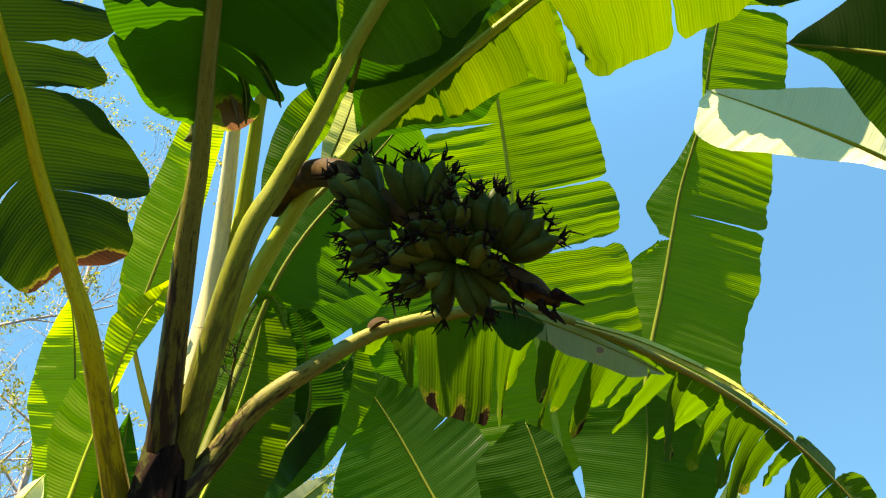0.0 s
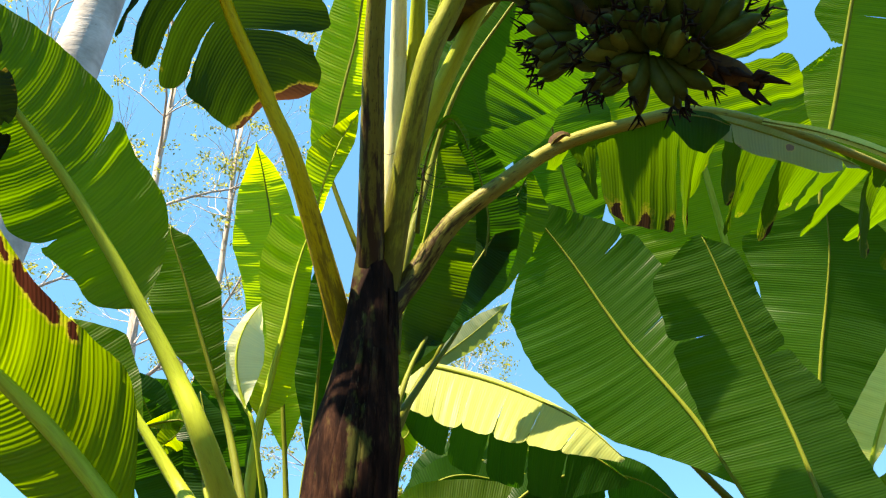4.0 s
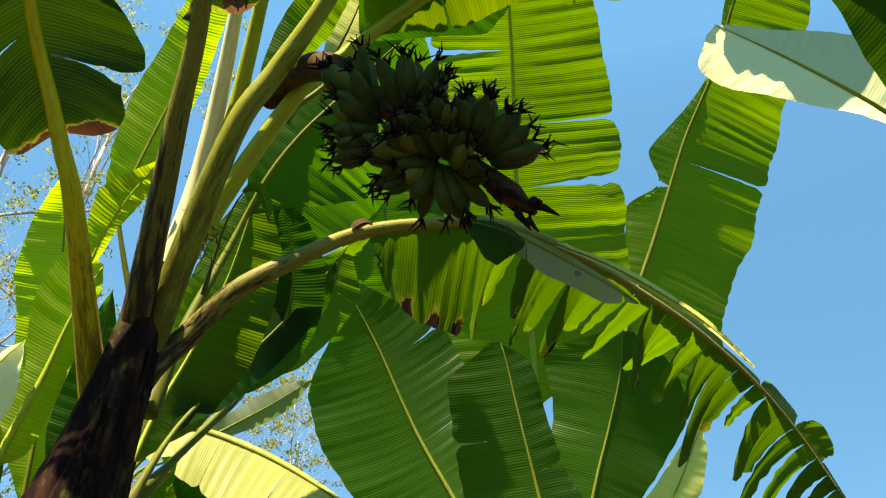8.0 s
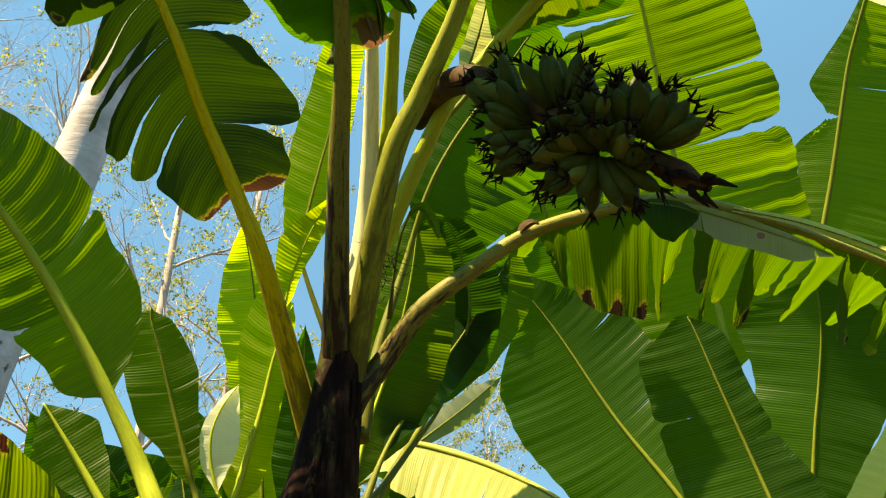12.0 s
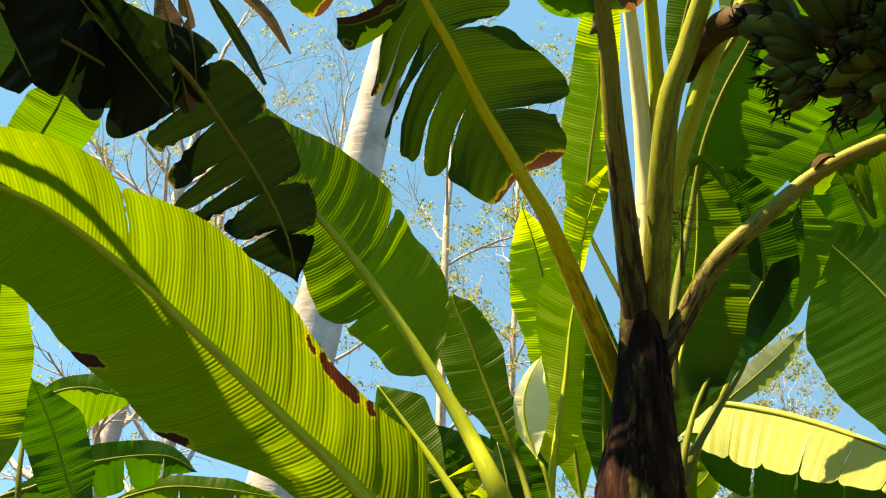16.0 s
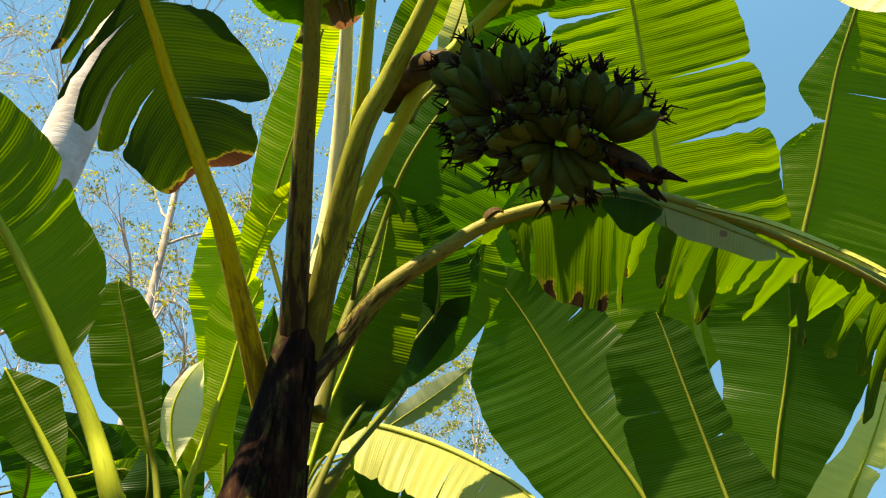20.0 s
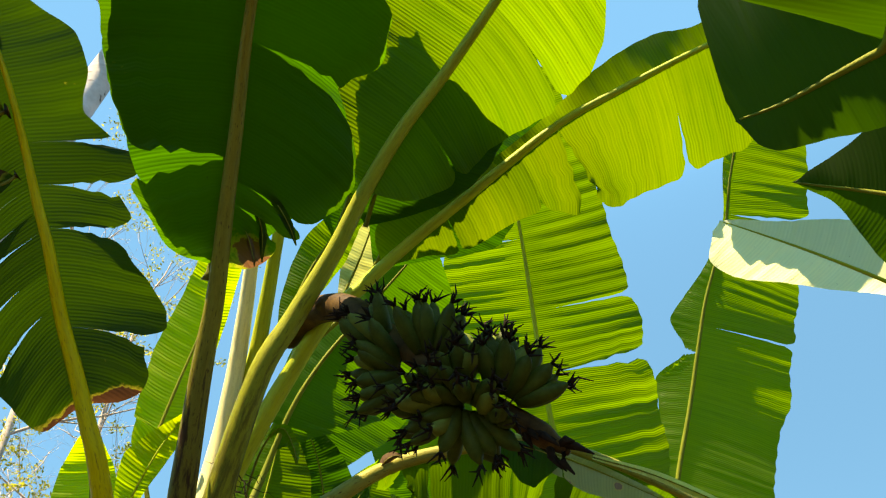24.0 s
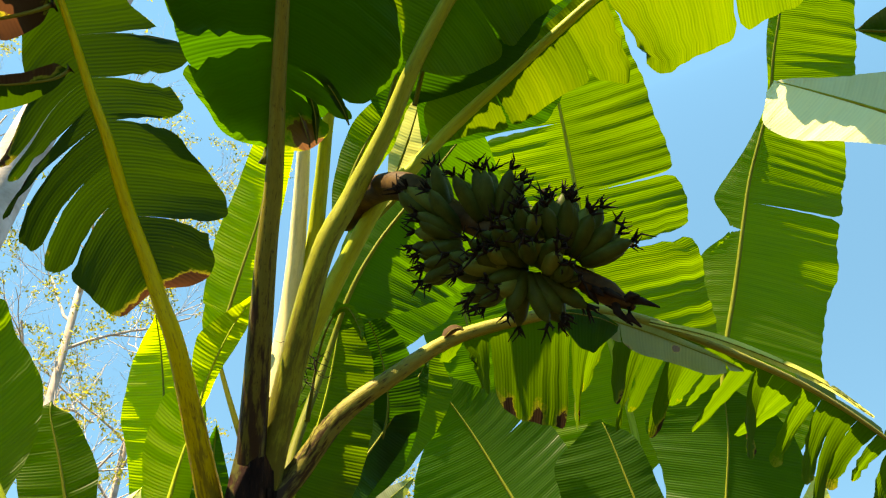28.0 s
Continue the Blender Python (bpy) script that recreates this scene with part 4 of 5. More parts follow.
leaf("farleft", "leaf", [(-3.269, 2.448, 2.249), (-3.325, 2.426, 2.607), (-3.269, 2.432, 2.764), (-3.151, 2.544, 2.837), (-3.015, 2.709, 2.81)], 1.5,
     (0, 0.059, 0.074, 0), (0, 0.178, 0.208, 0.03), (0.742, -0.615, -0.267), fold=(10, 10), radius=(0.014, 0.006))
leaf("farleft", "dark", [(-3.577, 2.536, 2.285), (-3.456, 2.653, 2.428), (-3.284, 2.816, 2.556), (-3.055, 3.037, 2.61), (-2.934, 3.171, 2.541)], 0.3,
     (0, 0.078, 0.093, 0.078, 0), (0, 0.155, 0.187, 0.155, 0), (0.726, -0.659, -0.196), fold=(20, 10), radius=(0.014, 0.006), tears=[("R", 0.4, 0.1, 0.03), ("R", 0.6, 0.1, 0.04), ("R", 0.8, 0.1, 0.03)])
leaf("farleft", "leaf2", [(-2.711, 1.899, 2.025), (-2.778, 1.864, 2.406), (-2.737, 1.764, 2.725), (-2.685, 1.679, 2.963)], 0.3,
     (0, 0.145, 0.145, 0.097), (0, 0.121, 0.145, 0.073), (0.789, -0.554, -0.267), fold=(10, 10), radius=(0.02, 0.008))
leaf("farleft", "leaf", [(-3.396, 2.919, 2.28), (-3.169, 3.112, 2.464), (-2.914, 3.338, 2.485), (-2.636, 3.564, 2.445)], 0.3,
     (0, 0.064, 0.064, 0), (0, 0.191, 0.191, 0), (0.66, -0.73, -0.177), fold=(20, 10), radius=(0.014, 0.006), tears=[("R", 0.4, 0.1, 0.03), ("R", 0.7, 0.1, 0.03)])
leaf("farmid", "dark", [(-0.606, 3.935, 2.014), (-0.466, 3.928, 2.213), (-0.341, 3.925, 2.317), (-0.155, 3.948, 2.269)], 0.5,
     (0, 0.083, 0.083, 0), (0, 0.166, 0.166, 0), (0.113, -0.981, -0.16), fold=(15, 10), radius=(0.012, 0.005))
leaf("farmid", "dark", [(-0.332, 3.774, 1.971), (-0.192, 3.761, 2.161), (-0.018, 3.76, 2.21), (0.16, 3.778, 2.09)], 0.5,
     (0, 0.079, 0.079, 0), (0, 0.158, 0.158, 0), (0.041, -0.989, -0.144), fold=(15, 10), radius=(0.012, 0.005))
leaf("farleft", "young", [(-1.385, 2.888, 2.31), (-1.315, 2.939, 2.243), (-1.239, 2.953, 2.328)], 0,
     (0, 0.068, 0), (0, 0.068, 0), (0.416, -0.882, -0.221), fold=(15, 10), radius=(0.008, 0.004))
leaf("farmid", "young", [(-0.527, 3.407, 2.15), (-0.451, 3.383, 2.338), (-0.415, 3.369, 2.421)], 0.1,
     (0, 0.075, 0), (0, 0.075, 0), (0.128, -0.973, -0.194), fold=(15, 10), radius=(0.008, 0.004))
leaf("farmid", "leaf", [(-0.613, 3.12, 1.959), (-0.569, 3.19, 2.217), (-0.43, 3.168, 2.41)], 0.3,
     (0, 0.068, 0), (0, 0.091, 0), (0.183, -0.964, -0.194), fold=(15, 10), radius=(0.012, 0.004))
leaf("nearright", "wax", [(1.941, 1.641, 3.041), (1.815, 1.643, 3.055), (1.695, 1.632, 3.091), (1.53, 1.617, 3.183), (1.354, 1.614, 3.281), (1.175, 1.614, 3.37), (1.127, 1.618, 3.393)], 1.6,
     (0, 0.015, 0.031, 0.047, 0.068, 0.088, 0.109, 0.134, 0.159, 0.158, 0.145, 0.03), (0, 0.016, 0.056, 0.082, 0.129, 0.142, 0.118, 0.095, 0.07, 0.045, 0.021, 0), (-0.267, -0.377, -0.887), sweep=((10, 25), 10), fold=(4, 4), radius=(0.014, 0.004), rib_mat="palerib", twist=3)
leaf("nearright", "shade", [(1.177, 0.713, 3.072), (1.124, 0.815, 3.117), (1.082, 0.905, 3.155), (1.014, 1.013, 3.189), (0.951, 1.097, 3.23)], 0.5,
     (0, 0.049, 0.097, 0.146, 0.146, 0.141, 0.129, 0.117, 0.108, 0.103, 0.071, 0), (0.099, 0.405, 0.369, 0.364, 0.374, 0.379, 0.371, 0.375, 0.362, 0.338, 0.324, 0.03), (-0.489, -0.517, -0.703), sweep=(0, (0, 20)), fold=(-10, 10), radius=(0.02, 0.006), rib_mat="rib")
# sunlit fold of the shredded leaf, its brightness given by a paler material
leaf("main", "pale", [(0.482, 1.988, 2.867), (0.59, 1.983, 2.841), (0.74, 2.018, 2.796), (0.883, 2.049, 2.742), (0.992, 2.077, 2.701)], 0,
     (0.005, 0.016, 0.023, 0.017, 0), (0.02, 0.053, 0.076, 0.067, 0.061, 0.007), (-0.249, -0.837, -0.487), fold=(-30, -25), radius=(0.006, 0.003), sweep=(5, 18), wear=0.45, tears=[("R", 0.3, 0.1, 0.006), ("R", 0.9, 0.2, 0.01)], blots=[("R", 0.62, 0.3, 0.012)])
leaf("main", "dark", [(0.463, 1.972, 2.859), (0.51, 1.961, 2.846), (0.576, 1.959, 2.826), (0.628, 1.972, 2.805)], 0,
     (0.007, 0.016, 0.016, 0.003), (0.033, 0.101, 0.107, 0.013), (-0.174, -0.836, -0.52), fold=(20, -20), radius=(0.004, 0.003), sweep=10)
leaf("main", "leaf", [(-0.417, 2.417, 2.074), (-0.333, 2.631, 2.323), (-0.214, 2.822, 2.59), (-0.079, 2.853, 2.806), (0.047, 2.862, 3.028), (0.122, 2.807, 3.228)], 2.2,
     (0, 0.128, 0.164, 0.133, 0), (0, 0.107, 0.131, 0.133, 0), (0.029, -0.902, -0.432), fold=(10, 10), radius=(0.012, 0.004))
leaf("right", "broad", [(0.518, 3.665, 2.522), (0.387, 3.46, 3.136), (0.303, 3.286, 3.486), (0.246, 3.118, 3.838), (0.215, 2.953, 4.125)], 0.9,
     (0, 0.184, 0.238, 0.213, 0), (0, 0.21, 0.291, 0.24, 0), (-0.073, -0.868, -0.492), fold=(10, 10), radius=(0.016, 0.006))
leaf("upleft", "dry", [(-1.978, 0.583, 2.97), (-1.721, 0.606, 3.273), (-1.491, 0.837, 3.375), (-1.41, 1.013, 3.339), (-1.41, 1.101, 3.248), (-1.416, 1.18, 3.149), (-1.436, 1.278, 3.025)], 3.2,
     (0, 0.068, 0.085, 0.025), (0, 0.077, 0.093, 0.025), (0.574, -0.509, -0.642), fold=(50, 50), radius=(0.008, 0.004), wear=0.6, rib_mat="dark", tears=[("R", 0.5, 0.1, 0.04), ("L", 0.4, 0.1, 0.04), ("R", 0.7, 0.1, 0.03), ("L", 0.7, 0.1, 0.03)])
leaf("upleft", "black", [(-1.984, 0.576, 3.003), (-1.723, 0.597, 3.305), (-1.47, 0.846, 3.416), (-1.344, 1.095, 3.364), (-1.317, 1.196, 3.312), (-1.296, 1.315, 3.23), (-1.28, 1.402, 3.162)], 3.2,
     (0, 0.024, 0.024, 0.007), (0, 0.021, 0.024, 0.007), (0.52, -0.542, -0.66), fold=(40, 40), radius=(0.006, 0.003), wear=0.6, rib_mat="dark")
leaf("main", "silver", [(-0.105, 2.047, 3.209), (-0.012, 2.072, 3.43), (0.055, 2.014, 3.576), (0.099, 1.924, 3.671), (0.121, 1.879, 3.785)], 0.9,
     (0, 0.058, 0.077, 0), (0, 0.048, 0.068, 0), (0.008, -0.746, -0.666), fold=(10, 10), radius=(0.008, 0.003))
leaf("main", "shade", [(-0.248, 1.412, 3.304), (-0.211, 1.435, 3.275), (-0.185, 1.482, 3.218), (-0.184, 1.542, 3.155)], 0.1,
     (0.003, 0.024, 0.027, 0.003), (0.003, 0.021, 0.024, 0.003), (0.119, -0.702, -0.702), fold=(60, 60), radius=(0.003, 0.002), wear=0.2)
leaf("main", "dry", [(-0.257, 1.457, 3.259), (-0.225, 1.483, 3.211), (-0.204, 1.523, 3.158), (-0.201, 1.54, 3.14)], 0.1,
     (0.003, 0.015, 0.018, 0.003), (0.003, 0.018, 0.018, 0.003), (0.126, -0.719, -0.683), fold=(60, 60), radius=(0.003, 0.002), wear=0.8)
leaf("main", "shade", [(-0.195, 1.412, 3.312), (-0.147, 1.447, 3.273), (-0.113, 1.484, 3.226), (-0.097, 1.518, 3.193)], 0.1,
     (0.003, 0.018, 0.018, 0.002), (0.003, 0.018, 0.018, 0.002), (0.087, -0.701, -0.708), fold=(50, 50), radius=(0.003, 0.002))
leaf("main", "leaf", [(-0.277, 2.189, 2.66), (-0.234, 2.083, 2.825), (-0.189, 2.005, 2.893), (-0.146, 1.976, 2.912), (-0.113, 1.986, 2.86), (-0.101, 2.002, 2.814)], 2.2,
     (0.007, 0.02, 0.023, 0.003), (0.007, 0.02, 0.019, 0.003), (0.087, -0.864, -0.497), fold=(40, 40), radius=(0.004, 0.002))
leaf("left", "dark", [(-1.048, 2.9, 1.825), (-1.104, 2.954, 2.07), (-1.097, 2.914, 2.278), (-1.067, 2.871, 2.472)], 0.3,
     (0, 0.111, 0.133, 0), (0, 0.1, 0.111, 0), (0.359, -0.914, -0.189), fold=(10, 15), radius=(0.012, 0.005))
leaf("left", "dark", [(-0.999, 3.13, 1.846), (-1.038, 3.093, 2.035), (-1.108, 3.036, 2.205), (-1.224, 2.954, 2.349)], 0.3,
     (0, 0.103, 0.114, 0), (0, 0.103, 0.114, 0), (0.35, -0.922, -0.165), fold=(10, 15), radius=(0.012, 0.005))
leaf("farmid", "dark", [(-0.171, 3.595, 1.885), (0.012, 3.578, 2.085), (0.25, 3.563, 2.153), (0.488, 3.55, 2.104), (0.669, 3.541, 1.966)], 0.3,
     (0, 0.075, 0.1, 0.075, 0), (0, 0.124, 0.174, 0.149, 0), (-0.053, -0.99, -0.133), fold=(15, 15), radius=(0.012, 0.005), tears=[("R", 0.3, 0.2, 0.03), ("R", 0.6, 0.2, 0.03)])
leaf("farmid", "dark", [(-0.595, 3.644, 1.89), (-0.47, 3.64, 2.095), (-0.284, 3.647, 2.19), (-0.039, 3.669, 2.146)], 0.3,
     (0, 0.077, 0.102, 0), (0, 0.153, 0.179, 0), (0.11, -0.984, -0.14), fold=(15, 15), radius=(0.012, 0.005), tears=[("R", 0.4, 0.2, 0.03)])
leaf("left", "dark", [(-1.494, 2.796, 2.058), (-1.516, 2.735, 2.302), (-1.579, 2.655, 2.467), (-1.622, 2.588, 2.592)], 0.3,
     (0, 0.091, 0.091, 0), (0, 0.114, 0.114, 0), (0.471, -0.852, -0.227), fold=(15, 15), radius=(0.012, 0.005))
leaf("left", "dark", [(-1.108, 2.858, 2.046), (-1.107, 2.822, 2.242), (-1.145, 2.82, 2.415)], 0.3,
     (0, 0.111, 0), (0, 0.111, 0), (0.348, -0.917, -0.196), fold=(15, 15), radius=(0.012, 0.005))
leaf("centre", "dark", [(-0.725, 2.668, 2.002), (-0.682, 2.633, 2.246), (-0.636, 2.548, 2.57), (-0.623, 2.509, 2.806)], 0.4,
     (0, 0.08, 0.09, 0), (0, 0.08, 0.08, 0), (0.229, -0.933, -0.276), fold=(15, 15), radius=(0.012, 0.005))
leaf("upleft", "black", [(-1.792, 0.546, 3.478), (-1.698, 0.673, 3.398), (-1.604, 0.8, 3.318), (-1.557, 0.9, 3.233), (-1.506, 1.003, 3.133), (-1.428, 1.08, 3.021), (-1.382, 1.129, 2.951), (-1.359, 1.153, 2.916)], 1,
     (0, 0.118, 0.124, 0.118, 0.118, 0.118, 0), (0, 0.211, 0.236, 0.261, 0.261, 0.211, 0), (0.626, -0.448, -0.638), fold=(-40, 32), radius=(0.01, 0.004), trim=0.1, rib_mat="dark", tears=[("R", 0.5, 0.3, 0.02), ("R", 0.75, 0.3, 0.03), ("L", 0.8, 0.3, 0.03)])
leaf("upleft", "dry", [(-1.968, 0.57, 2.991), (-1.703, 0.584, 3.3), (-1.431, 0.847, 3.419), (-1.347, 1.031, 3.348), (-1.357, 1.119, 3.263), (-1.377, 1.198, 3.169), (-1.401, 1.257, 3.079)], 3.2,
     (0, 0.034, 0.044, 0.014), (0, 0.038, 0.048, 0.014), (0.556, -0.514, -0.654), fold=(60, 55), radius=(0.006, 0.003), wear=0.5, rib_mat="dark", tears=[("R", 0.4, 0.1, 0.03), ("L", 0.5, 0.1, 0.03)])
leaf("upleft", "dry", [(-2.007, 0.584, 3.019), (-1.731, 0.591, 3.343), (-1.425, 0.867, 3.482), (-1.299, 1.127, 3.418), (-1.256, 1.239, 3.368), (-1.225, 1.313, 3.331), (-1.205, 1.411, 3.259)], 3.2,
     (0, 0.028, 0.025, 0.005), (0, 0.025, 0.025, 0.005), (0.488, -0.544, -0.682), fold=(50, 45), radius=(0.005, 0.003), wear=0.7, rib_mat="dark")
# narrow strip along the shredded leaf's rib, coloured pale for its sunlit upper edge
leaf("main", "silver", [(0.729, 2.002, 2.829), (0.897, 2.029, 2.789), (1.089, 2.09, 2.735), (1.272, 2.193, 2.695), (1.462, 2.318, 2.627)], 0,
     (0.01, 0.02, 0.016, 0.015, 0.004), (0.007, 0.014, 0.016, 0.011, 0.004), (-0.369, -0.822, -0.434), fold=(-40, -30), radius=(0.004, 0.003), sweep=15, wear=0.3, tears=[("L", 0.5, 0.2, 0.01), ("L", 0.75, 0.2, 0.02)])
leaf("rightlow", "broad", [(1, 3.2, 1.6), (1.094, 3.249, 2.045), (1.157, 3.224, 2.294), (1.207, 3.184, 2.506), (1.253, 3.145, 2.678), (1.29, 3.079, 2.868), (1.299, 3.015, 3.052)], 1.25,
     (0, 0.098, 0.151, 0.191, 0.211, 0.222, 0.235, 0.263, 0.297, 0.336, 0.353, 0.03), (0, 0.069, 0.11, 0.151, 0.188, 0.222, 0.252, 0.289, 0.307, 0.267, 0.188, 0.03), (-0.347, -0.894, -0.285), sweep=(0, (-10, 0)), fold=(8, 8), radius=(0.016, 0.006), rib_mat="rib", pleat=0.6)
# two leaves added out of sight behind the crown, to shade the leaf bases below
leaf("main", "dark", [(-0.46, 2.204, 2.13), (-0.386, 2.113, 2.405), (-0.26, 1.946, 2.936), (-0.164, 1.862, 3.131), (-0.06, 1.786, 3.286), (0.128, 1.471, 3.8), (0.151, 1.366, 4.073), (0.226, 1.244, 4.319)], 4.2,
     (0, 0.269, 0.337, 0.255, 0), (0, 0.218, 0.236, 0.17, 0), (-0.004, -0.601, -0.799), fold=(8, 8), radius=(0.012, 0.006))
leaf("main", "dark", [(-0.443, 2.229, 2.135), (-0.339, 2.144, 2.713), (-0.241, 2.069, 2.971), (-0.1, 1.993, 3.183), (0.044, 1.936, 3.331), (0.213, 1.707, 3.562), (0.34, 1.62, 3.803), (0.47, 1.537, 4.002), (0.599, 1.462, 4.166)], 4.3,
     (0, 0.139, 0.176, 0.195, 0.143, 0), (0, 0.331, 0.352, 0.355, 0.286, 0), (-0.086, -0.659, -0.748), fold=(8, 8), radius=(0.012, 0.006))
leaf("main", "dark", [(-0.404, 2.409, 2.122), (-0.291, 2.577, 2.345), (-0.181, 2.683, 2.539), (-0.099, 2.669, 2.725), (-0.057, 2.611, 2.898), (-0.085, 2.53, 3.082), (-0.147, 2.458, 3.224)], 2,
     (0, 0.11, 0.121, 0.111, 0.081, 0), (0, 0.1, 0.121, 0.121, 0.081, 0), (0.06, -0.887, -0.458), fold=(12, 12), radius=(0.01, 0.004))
leaf("main", "broad", [(-0.299, 2.365, 2.623), (-0.247, 2.608, 2.965), (-0.147, 2.602, 3.212), (-0.016, 2.553, 3.4), (0.141, 2.486, 3.583), (0.28, 2.402, 3.76)], 1.2,
     (0, 0.126, 0.16, 0.151, 0.131, 0), (0, 0.189, 0.277, 0.281, 0.197, 0), (0.021, -0.836, -0.548), fold=(10, 10), radius=(0.01, 0.004))
leaf("left", "dark", [(-1.239, 3.148, 1.829), (-1.284, 3.101, 2.056), (-1.348, 3.031, 2.264), (-1.421, 2.946, 2.45)], 0.3,
     (0, 0.141, 0.153, 0), (0, 0.141, 0.153, 0), (0.408, -0.897, -0.173), fold=(12, 12), radius=(0.01, 0.004))
leaf("left", "leaf", [(-1.243, 3.361, 1.847), (-1.252, 3.331, 2.071), (-1.282, 3.28, 2.278), (-1.346, 3.195, 2.504)], 0.3,
     (0, 0.137, 0.149, 0), (0, 0.137, 0.149, 0), (0.373, -0.912, -0.17), fold=(12, 12), radius=(0.01, 0.004))
leaf("farmid", "leaf", [(-0.584, 4.145, 1.986), (-0.383, 4.141, 2.222), (-0.139, 4.136, 2.358), (0.113, 4.14, 2.359), (0.338, 4.155, 2.224)], 0.3,
     (0, 0.102, 0.116, 0.102, 0), (0, 0.203, 0.232, 0.203, 0), (0.045, -0.986, -0.159), fold=(15, 12), radius=(0.01, 0.004), tears=[("R", 0.4, 0.2, 0.03), ("R", 0.6, 0.2, 0.03)])
leaf("farmid", "leaf2", [(-0.602, 3.44, 1.872), (-0.599, 3.408, 2.127), (-0.543, 3.384, 2.303), (-0.436, 3.368, 2.44)], 0.3,
     (0, 0.085, 0.109, 0), (0, 0.097, 0.109, 0), (0.173, -0.969, -0.178), fold=(15, 12), radius=(0.01, 0.004))
leaf("farleft", "dark", [(-2.832, 2.527, 2.093), (-2.91, 2.39, 2.308), (-2.946, 2.274, 2.527), (-2.985, 2.129, 2.74)], 0.3,
     (0, 0.121, 0.135, 0), (0, 0.121, 0.135, 0), (0.75, -0.628, -0.209), fold=(15, 12), radius=(0.01, 0.004))
leaf("left", "dark", [(-1.381, 3.157, 2.001), (-1.431, 3.09, 2.268), (-1.496, 3.014, 2.454), (-1.612, 2.919, 2.575)], 0.3,
     (0, 0.129, 0.141, 0), (0, 0.129, 0.141, 0), (0.408, -0.888, -0.212), fold=(15, 12), radius=(0.01, 0.004))
leaf("left", "broad", [(-1.317, 3.396, 2.014), (-1.371, 3.333, 2.279), (-1.463, 3.248, 2.481), (-1.592, 3.157, 2.59)], 0.3,
     (0, 0.112, 0.137, 0), (0, 0.112, 0.137, 0), (0.373, -0.905, -0.204), fold=(15, 12), radius=(0.01, 0.004), tears=[("R", 0.5, 0.3, 0.03)])
leaf("left", "dark", [(-1.162, 3.345, 1.994), (-1.191, 3.281, 2.319), (-1.216, 3.203, 2.583), (-1.263, 3.127, 2.757)], 0.3,
     (0, 0.109, 0.133, 0), (0, 0.109, 0.121, 0), (0.319, -0.919, -0.231), fold=(15, 12), radius=(0.01, 0.004))
leaf("farmid", "leaf", [(-0.688, 3.571, 1.919), (-0.49, 3.583, 2.06), (-0.25, 3.6, 2.071), (0.032, 3.608, 2.019), (0.251, 3.606, 1.893)], 0.3,
     (0, 0.087, 0.1, 0.087, 0), (0, 0.149, 0.174, 0.149, 0), (0.037, -0.994, -0.108), fold=(15, 12), radius=(0.01, 0.004), tears=[("R", 0.35, 0.2, 0.03), ("R", 0.6, 0.2, 0.03)])
leaf("farmid", "broad", [(-0.538, 3.895, 1.927), (-0.367, 3.874, 2.233), (-0.137, 3.874, 2.286), (0.085, 3.888, 2.174), (0.2, 3.905, 1.975)], 0.6,
     (0, 0.081, 0.094, 0.081, 0), (0, 0.202, 0.229, 0.189, 0), (0.014, -0.991, -0.132), fold=(15, 12), radius=(0.01, 0.004), tears=[("R", 0.3, 0.2, 0.03), ("R", 0.55, 0.2, 0.04), ("R", 0.75, 0.2, 0.03)])
leaf("farmid", "leaf2", [(-0.445, 4.006, 1.926), (-0.435, 3.978, 2.177), (-0.375, 3.941, 2.418)], 0.2,
     (0, 0.077, 0), (0, 0.072, 0), (0.081, -0.987, -0.142), fold=(15, 12), radius=(0.008, 0.004))
leaf("rightlow", "dark", [(-0.042, 3.828, 1.801), (0.227, 3.804, 1.95), (0.524, 3.765, 1.974), (0.811, 3.714, 1.88), (0.976, 3.678, 1.713)], 0.3,
     (0, 0.079, 0.092, 0.079, 0), (0, 0.158, 0.184, 0.158, 0), (-0.158, -0.985, -0.068), fold=(15, 12), radius=(0.01, 0.004), tears=[("R", 0.4, 0.2, 0.03), ("R", 0.7, 0.2, 0.03)])
leaf("rightlow", "broad", [(0.855, 4.124, 1.653), (1.114, 4.049, 1.844), (1.377, 3.957, 1.882), (1.595, 3.873, 1.802), (1.716, 3.822, 1.646)], 0.3,
     (0, 0.087, 0.102, 0.087, 0), (0, 0.174, 0.203, 0.174, 0), (-0.341, -0.939, -0.038), fold=(15, 12), radius=(0.01, 0.004), tears=[("R", 0.4, 0.2, 0.03), ("R", 0.7, 0.2, 0.03)])
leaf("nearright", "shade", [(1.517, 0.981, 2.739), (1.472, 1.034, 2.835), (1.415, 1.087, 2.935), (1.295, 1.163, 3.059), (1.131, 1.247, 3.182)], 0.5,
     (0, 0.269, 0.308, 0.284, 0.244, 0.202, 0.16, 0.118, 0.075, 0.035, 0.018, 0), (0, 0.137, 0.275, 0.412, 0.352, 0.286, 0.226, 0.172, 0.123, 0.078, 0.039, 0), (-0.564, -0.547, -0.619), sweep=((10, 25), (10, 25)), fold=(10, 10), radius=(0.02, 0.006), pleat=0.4)
